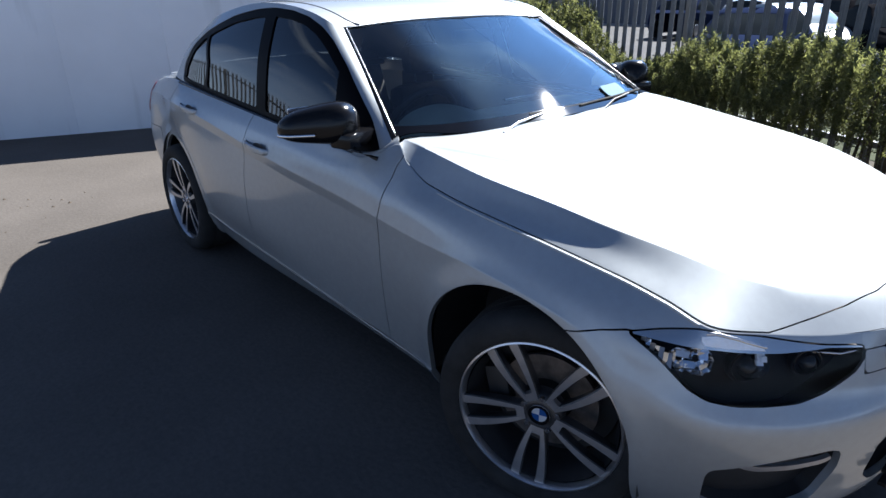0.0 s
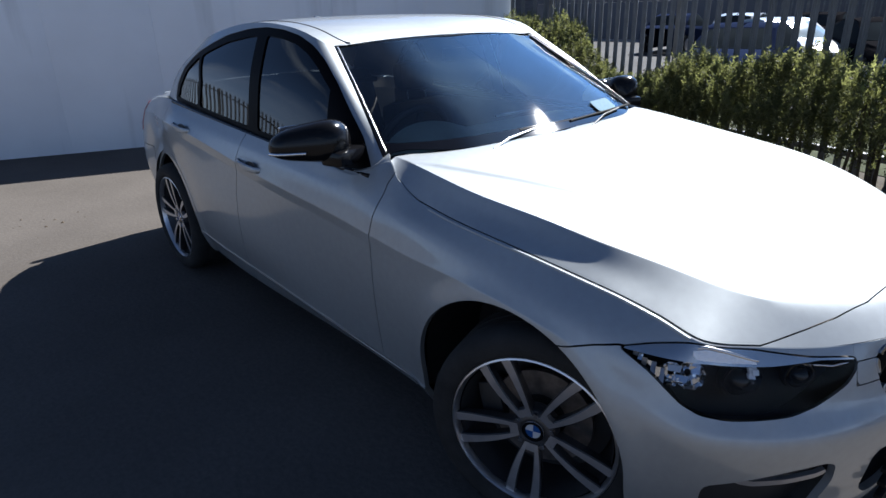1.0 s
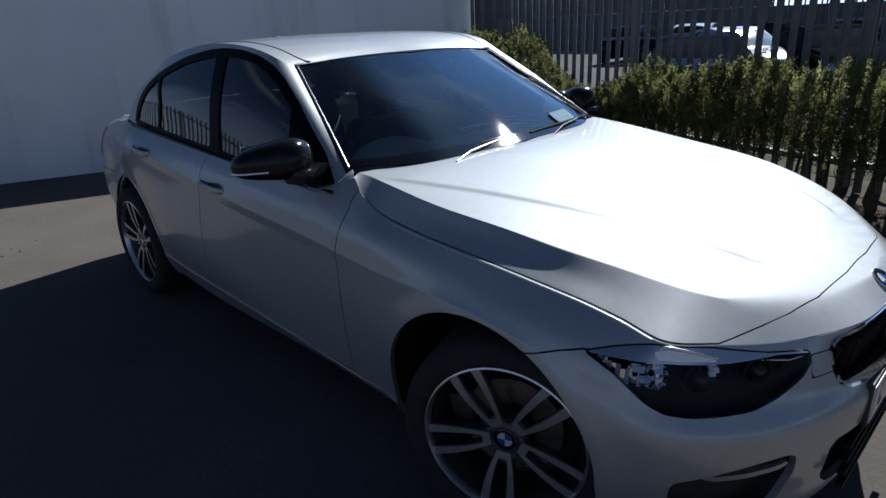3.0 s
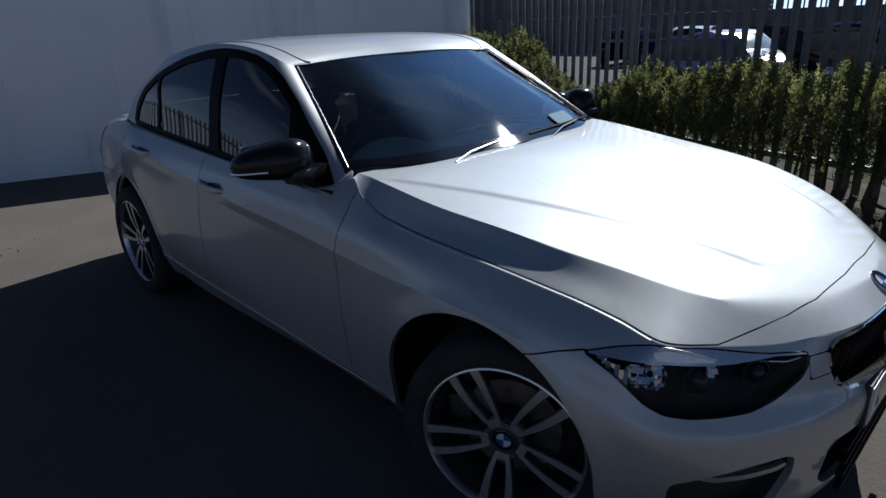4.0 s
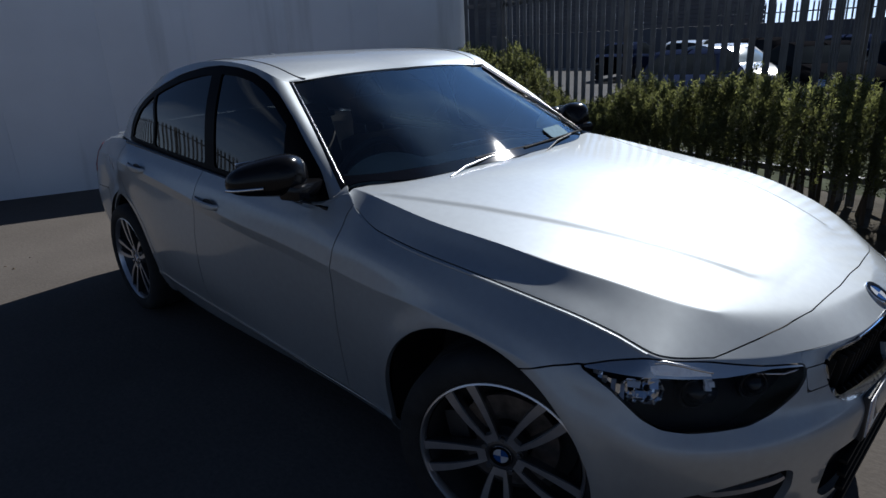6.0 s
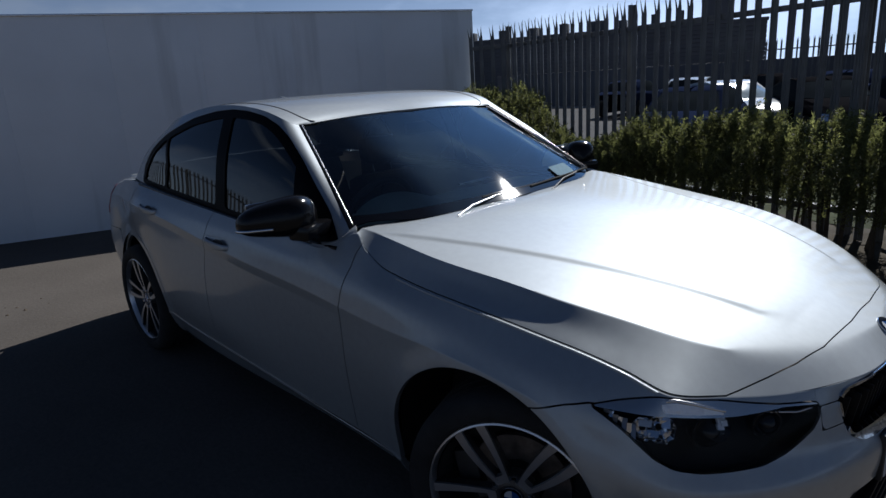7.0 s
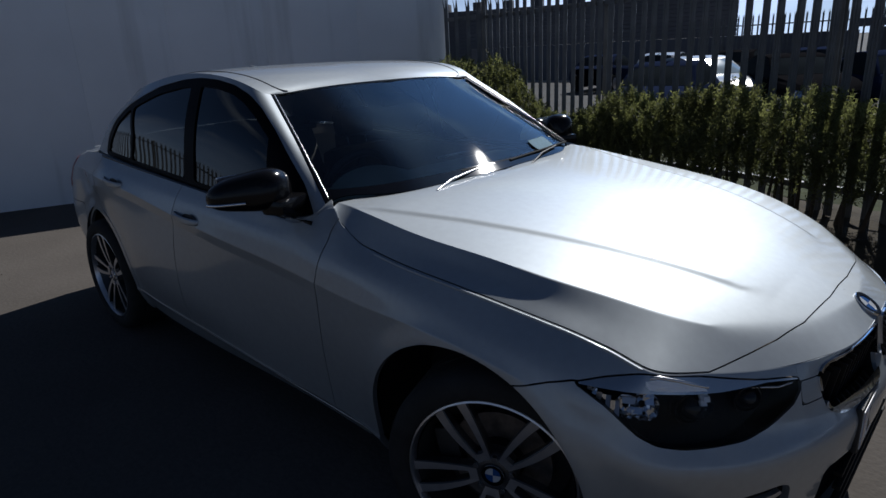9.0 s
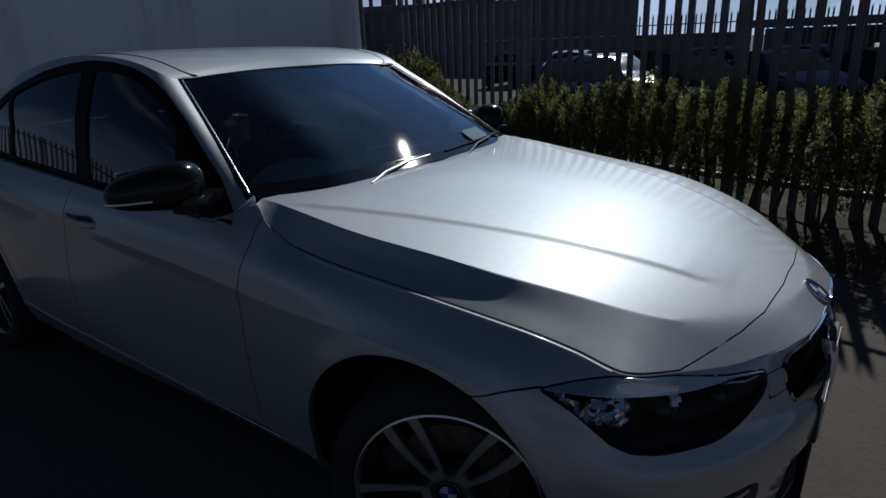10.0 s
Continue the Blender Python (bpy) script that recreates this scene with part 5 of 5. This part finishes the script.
# the painted wall behind the car: tall panels with fine joints and a thin coping
WALL_A, WALL_B = Vector((-7.77, -1.9, 0)), Vector((-5.365, 4.888, 0))
wall_dir = (WALL_B - WALL_A).normalized()
wall_turn = math.degrees(math.atan2(wall_dir.y, wall_dir.x))
wall_len = (WALL_B - WALL_A).length
wall = thing("wall_west", "pale grey painted panel wall with thin coping", "wall", kind="structure", at=tuple(WALL_A), turn=wall_turn)
cuts = [0.0] + [(y - WALL_A.y) / wall_dir.y for y in (-0.56, 0.47, 1.40, 2.45, 3.6)] + [wall_len]
for u0, u1 in zip(cuts[:-1], cuts[1:]):
    part("wall_panel", box_bm((u1 - u0 - 0.0012, 0.22, 2.42), ((u0 + u1) / 2, 0.11, 1.21), 0.0006), M["wall"], wall)
part("wall_core", box_bm((wall_len - 0.02, 0.16, 2.40), (wall_len / 2, 0.13, 1.20)), M["wall"], wall)
part("coping", box_bm((wall_len + 0.01, 0.26, 0.022), (wall_len / 2, 0.11, 2.431), 0.004), M["satin"], wall, "thin metal coping")


# crumbs of grit and dry leaf on the open concrete
rr = np.random.RandomState(21)
V, F = [], []
for q in range(24):
    x, y = rr.uniform(-6.2, -3.6), rr.uniform(-3.2, -0.9)
    if q < 16:
        x, y = -4.5 + rr.normal(0, 0.22), -1.62 + rr.normal(0, 0.20)
    r, a0 = rr.uniform(0.004, 0.016), rr.uniform(0, 6.28)
    base = len(V)
    V += [(x + r * (1 + 0.4 * rr.uniform(-1, 1)) * math.cos(a0 + k * 1.257), y + r * math.sin(a0 + k * 1.257), 0.0005) for k in range(5)] + [(x, y, r * rr.uniform(0.4, 0.9))]
    F += [(base + k, base + (k + 1) % 5, base + 5) for k in range(5)]
tagged(finish("grit", V, F, M["stem"], None, smooth=False), "scattered grit and dry leaf crumbs on the concrete", "grit", kind="stuff")


# palisade fence: pales of W section with three-point heads, angle rails, posts
def pale_mesh(height=2.16):
    prof = [(-0.034, 0.0), (-0.024, 0.012), (-0.010, 0.0), (0.0, 0.010), (0.010, 0.0), (0.024, 0.012), (0.034, 0.0)]
    V, F = [], []
    def layer(z, lean=0.0):
        for x, y in prof:
            V.append((x, y - lean, z))
        for x, y in prof:
            V.append((x, y + 0.003 - lean, z))
    layer(0.06)
    layer(height - 0.17)
    n = 14
    for q in range(6):
        F.append((q, q + 1, q + 1 + n, q + n))
        F.append((q + 8, q + 7, q + 7 + n, q + 8 + n))
    F += [(0, 7, 7 + n, n), (6 + n, 13 + n, 13, 6)]
    for a_, b_, tip, lean in ((0, 2, -0.034, 0.035), (2, 4, 0.0, -0.01), (4, 6, 0.034, 0.035)):
        t0 = len(V)
        mid = (prof[a_][0] + prof[b_][0]) / 2
        V += [(tip, prof[a_ + 1][1] - lean, height - (0.0 if tip == 0 else 0.03)), (tip, prof[a_ + 1][1] - lean + 0.003, height - (0.0 if tip == 0 else 0.03))]
        F += [(n + a_, n + a_ + 1, t0), (n + a_ + 1, n + b_, t0), (n + b_ + 7, n + a_ + 8, t0 + 1), (n + a_ + 8, n + a_ + 7, t0 + 1), (n + a_ + 7, n + a_, t0, t0 + 1), (n + b_, n + b_ + 7, t0 + 1, t0)]
    me = bpy.data.meshes.new("pale")
    me.from_pydata(V, [], F)
    me.materials.append(M["steel"])
    return me


def palisade(name, label, u0, u1, origin, turn, top=2.16, pitch=0.142, posts=(), rails=(0.28, 1.90)):
    f = thing(name, label, "fence", kind="structure", at=origin, turn=turn)
    me = pale_mesh(top)
    rr = random.Random(7)
    u = u0
    while u < u1:
        o = new("pale", me)
        o.parent = f
        o.matrix_basis = pose(u + rr.uniform(-0.006, 0.006), rr.uniform(-0.004, 0.004), rr.uniform(-0.008, 0.008), 0, rr.uniform(-0.5, 0.5), rr.uniform(-2, 2))
        u += pitch
    for z in rails:
        bm = box_bm((u1 - u0, 0.006, 0.05), ((u0 + u1) / 2, 0.022, z), 0.001)
        box_bm((u1 - u0, 0.045, 0.006), ((u0 + u1) / 2, 0.046, z + 0.022), 0.001, bm=bm)
        part("rail", bm, M["steel"], f)
    for p in posts:
        bm = box_bm((0.055, 0.007, top - 0.05), (p, 0.074, (top - 0.05) / 2), 0.001)
        box_bm((0.055, 0.007, top - 0.05), (p, 0.130, (top - 0.05) / 2), 0.001, bm=bm)
        box_bm((0.006, 0.06, top - 0.05), (p, 0.102, (top - 0.05) / 2), 0.001, bm=bm)
        part("post", bm, M["steel"], f)
    return f


palisade("palisade_fence", "grey galvanised steel palisade fence with spiked heads", -4.85, 6.0, (0, 3.6, 0), FENCE_TURN, 2.20, 0.142, posts=(-2.72, -0.31, 2.04, 4.4))
# the short return between its corner post and the wall's end
palisade("palisade_fence", "short return of the grey palisade fence by the wall", 0.1, 0.72, (-5.40, 4.78, 0), 2, 2.20, 0.185, posts=(0.68,))
# a second run of the same fence past the wall's end, mirrored in the side glass
palisade("palisade_fence", "grey galvanised steel palisade fence with spiked heads", -8, 8, (-16, -6.5, 0), 113, 2.20, 0.142, posts=(-7, -4.65, -2.3, 0.05, 2.4, 4.75, 7.1))


# hedge: sprigs of narrow leaves on stems
def sprigs(name, label, u0, u1, top, depth, count, seed, per=24):
    rr = np.random.RandomState(seed)
    root = thing(name, label, "shrub", group="shrubs along the fence", at=(*fence_point((u0 + u1) / 2, -0.4), 0.03))
    ox, oy = fence_point((u0 + u1) / 2, -0.4)
    V, F, V2, F2 = [], [], [], []
    def leaf(v, f, p, d, length, width):
        side = np.cross(d, rr.normal(size=3))
        side /= np.linalg.norm(side) + 1e-9
        n = len(v)
        v += [p, p + d * length * 0.5 + side * width, p + d * length, p + d * length * 0.5 - side * width]
        f.append((n, n + 1, n + 2, n + 3))
    made = 0
    while made < count:
        u, w = rr.uniform(u0, u1), rr.uniform(-depth, 0.05)
        h = np.interp(u, top[0], top[1]) * (0.90 + 0.16 * noise.noise((u * 2.3, w * 3, seed)) + 0.10 * noise.noise((u * 7, w * 7, seed)))
        h *= 1 - 0.30 * abs((w + depth / 2) / (depth / 2)) ** 3
        z = 0.30 + (h - 0.30) * (1 - rr.uniform() ** 1.9)
        low = 0.34 + 0.12 * noise.noise((u * 3, w * 3, 5))
        if z < low or h < 0.35:
            continue
        if noise.noise((u * 5, w * 5, z * 5 + seed)) < -0.28:
            continue
        x, y = fence_point(u, w)
        p = np.array([x - ox, y - oy, z - 0.03])
        axis = np.array([rr.normal(0, 0.48), rr.normal(0, 0.48), 1.0])
        axis /= np.linalg.norm(axis)
        long_ = rr.uniform(0.07, 0.16)
        young = rr.uniform() < (0.45 if z > h - 0.16 else 0.08)
        v, f = (V2, F2) if young else (V, F)
        for q in range(per):
            d = axis * rr.uniform(0.2, 1.0) + rr.normal(0, 0.6, 3)
            d /= np.linalg.norm(d)
            leaf(v, f, p + axis * long_ * q / per, d, rr.uniform(0.022, 0.048), rr.uniform(0.0028, 0.0055))
        made += 1
    tagged(finish("foliage", V, F, M["leaf"], root, smooth=False), kind="stuff")
    tagged(finish("young_foliage", V2, F2, M["leaf_new"], root, "paler young shoots", smooth=False), kind="stuff")
    bm = bmesh.new()
    for q in range(int((u1 - u0) * 9)):
        u, w = rr.uniform(u0 + 0.1, u1 - 0.1), rr.uniform(-depth * 0.7, -0.1)
        x, y = fence_point(u, w)
        h = np.interp(u, top[0], top[1]) * rr.uniform(0.6, 0.9)
        lean = Matrix.Rotation(rr.normal(0, 0.12), 4, "X") @ Matrix.Rotation(rr.normal(0, 0.12), 4, "Y")
        bmesh.ops.create_cone(bm, segments=6, radius1=rr.uniform(0.010, 0.022), radius2=0.004, depth=h, matrix=Matrix.Translation((x - ox, y - oy, -0.03)) @ lean @ Matrix.Translation((0, 0, h / 2)))
    tagged(part("stem_mass", bm, M["stem"], root), kind="stuff")
    return root


sprigs("shrub", "dense dark green shrub by the wall end", -6.0, -3.35, ([-6.0, -5.0, -4.4, -3.8, -3.35], [1.25, 1.32, 1.36, 1.20, 0.75]), 0.85, 3800, 3)
sprigs("shrub", "low clipped green hedge along the fence", -3.5, -0.6, ([-3.5, -2.9, -2.5, -2.0, -1.4, -0.6], [0.68, 0.68, 0.78, 0.97, 1.01, 1.03]), 0.85, 5200, 5)
sprigs("shrub", "thinning green hedge with bare stems", -0.6, 2.6, ([-0.6, 0.2, 0.8, 1.6, 2.6], [1.03, 1.05, 1.03, 0.94, 0.8]), 0.8, 4200, 8)


# parked cars behind the fence: shells of the same saloon form, in other paints
def paint_of(name, c, rough=0.6, spec=0.0):
    return material(name, c, rough, 0.0, 0.03, 30, spec=spec)


def parked_car(label, paint, at, turn, scale=(1, 1, 1)):
    pane = M["glare_glass"] if "silver" in label and at[1] < 20 else M["far_window"]
    root = thing("parked_car", label, "car", "cars parked behind the fence", at=at, turn=turn)
    def thin(sk, a, b):
        G = sk[::a, ::b]
        return Skin.of_grid(G)
    def add(nm, sk, mat, lab=""):
        V, F = sk.solid(0.02)
        return finish(nm, V * np.array(scale), F, mat, root, lab)
    side_s = thin(G_SIDE, 4, 4).clip(ellipse_gap)
    add("body", both(side_s), paint)
    add("bonnet", both(thin(G_HOOD, 3, 5)), paint)
    add("roof", both(thin(roof_grid(), 4, 4)), paint)
    add("boot_lid", both(DECK), paint)
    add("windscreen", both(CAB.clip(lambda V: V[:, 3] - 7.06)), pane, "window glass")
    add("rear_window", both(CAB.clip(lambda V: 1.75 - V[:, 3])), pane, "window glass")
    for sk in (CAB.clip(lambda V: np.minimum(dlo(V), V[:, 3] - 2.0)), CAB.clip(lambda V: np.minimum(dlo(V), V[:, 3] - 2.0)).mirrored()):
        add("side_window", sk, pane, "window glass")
    add("window_pillar", both(CAB.clip(lambda V: 7.06 - V[:, 3]).clip(lambda V: V[:, 3] - 1.75).clip(lambda V: -dlo(V))), paint)
    for k in (1, -1):
        lamp = SIDE.clip(lambda V: np.where(along(V) > 0.2, inside(LAMP, az(V)), -1.0)).moved(0.003)
        add("headlamp", lamp if k == 1 else lamp.mirrored(), M["chrome"])
        for x in (0.0, -2.81):
            V, F = revolve([(0.0, -0.01), (0.05, -0.012), (0.22, -0.02), (0.236, -0.012), (0.262, -0.037), (0.311, -0.030), (0.328, 0.010), (0.328, 0.17), (0.24, 0.19)], 32)
            wv = [((v[0] + x) * scale[0], k * (v[1] - 0.862) * scale[1], (v[2] + 0.328) * scale[2]) for v in V]
            w_ = finish("wheel", wv, F, M["rubber"], root)
            V, F = revolve([(0.0, -0.014), (0.05, -0.016), (0.21, -0.023), (0.225, -0.015)], 20)
            finish("rim", [((v[0] + x) * scale[0], k * (v[1] - 0.864) * scale[1], (v[2] + 0.328) * scale[2]) for v in V], F, M["rim"], w_)
    return root
P_BLACK, P_BLUE, P_SILVER, P_WHITE = paint_of("black_paint", (0.012, 0.012, 0.014)), paint_of("navy_paint", (0.015, 0.022, 0.05)), paint_of("grey_paint", (0.38, 0.40, 0.42), 0.2, 0.5), paint_of("white_paint", (0.6, 0.6, 0.6))
CARS = [
    ("dark blue parked saloon car", P_BLUE, (-4.8, 9.9, LOW), -80),
    ("pale silver parked saloon car", P_SILVER, (-4.6, 14.6, LOW), -35),
    ("black parked saloon car", P_BLACK, (-2.6, 13.9, LOW), -52),
    ("navy blue parked saloon car", P_BLUE, (-0.55, 14.0, LOW), -54),
    ("black parked saloon car", P_BLACK, (1.6, 14.2, LOW), -54),
    ("dark blue parked saloon car", P_BLUE, (-13.0, 24.5, LOW), 96),
    ("pale silver parked saloon car", P_SILVER, (-10.3, 24.2, LOW), 98),
    ("black parked saloon car", P_BLACK, (-7.6, 24.5, LOW), 95),
    ("dark blue parked saloon car", P_BLUE, (-4.9, 24.3, LOW), 95),
    ("dark blue parked saloon car", P_BLUE, (-2.2, 24.6, LOW), 97),
    ("white parked saloon car", P_WHITE, (0.5, 24.4, LOW), 95),
    ("black parked saloon car", P_BLACK, (3.2, 24.4, LOW), 95),
]
for row in CARS:
    parked_car(*row)
palisade("far_fence", "distant steel palisade fence", -1.0, 22, (-10, 27, LOW), 0, 2.8, 0.20, posts=(0.4, 3.2, 6.0, 8.8, 11.6, 14.4, 17.2, 20.0), rails=(0.4, 2.33))


def far_building():
    """A low dark shed with boarded walls; local x runs along its long side, away from the right-hand corner."""
    root = thing("far_building", "dark flat-roofed boarded building with roof vents", "building", at=(-14.2, 42, LOW), turn=180 + 25)
    part("wall", box_bm((24, 9.8, 4.4), (12, -5.1, 2.2), 0.05), M["dark_wall"], root)
    part("roof_edge", box_bm((24.2, 10.1, 0.22), (12, -5.1, 4.5), 0.04), M["dark_wall"], root)
    for q in range(14):
        part("wall_board", box_bm((24.04, 0.07, 0.24), (12, -0.17 + 0.05, 0.75 + q * 0.27), 0.01), M["dark_wall"], root)
    for x, w, h in ((3.0, 1.6, 1.5), (5.2, 0.5, 0.9), (6.8, 0.5, 0.8), (9.0, 0.7, 0.6), (10.6, 1.3, 0.7), (13.0, 0.6, 0.7), (15.2, 0.6, 0.6), (17.5, 0.6, 0.6), (20.0, 0.6, 0.6)):
        part("roof_vent", box_bm((w, 0.9, h), (x, -1.2, 4.6 + h / 2), 0.03), M["dark_wall"], root)
    return root


far_building()


def far_shelter():
    """A long low dark shelter past the far fence: posts, back wall, thin roof with an eaves board."""
    root = thing("far_shelter", "long low dark flat-roofed shelter", "building", at=(-5.0, 31, LOW))
    part("wall", box_bm((40, 0.3, 2.05), (20, 3.0, 1.025), 0.03), M["dark_wall"], root)
    part("roof", box_bm((40.6, 4.0, 0.16), (20, 1.4, 2.32), 0.03, Matrix.Rotation(radians(1.5), 4, "X")), M["dark_wall"], root)
    part("eaves_board", box_bm((40.6, 0.06, 0.30), (20, -0.64, 2.22), 0.01), M["dark_wall"], root)
    for q in range(11):
        part("post", box_bm((0.14, 0.14, 2.2), (0.4 + q * 3.9, -0.3, 1.1), 0.01), M["dark_wall"], root)
    return root


far_shelter()
low_wall = thing("boundary_wall", "low dark boundary wall behind the far fence", "wall", kind="structure", at=(-26, 29.5, LOW))
for q in range(5):
    part("wall_panel", box_bm((4.18, 0.2, 1.95), (2.1 + q * 4.2, 0, 0.975), 0.02), M["dark_wall"], low_wall)
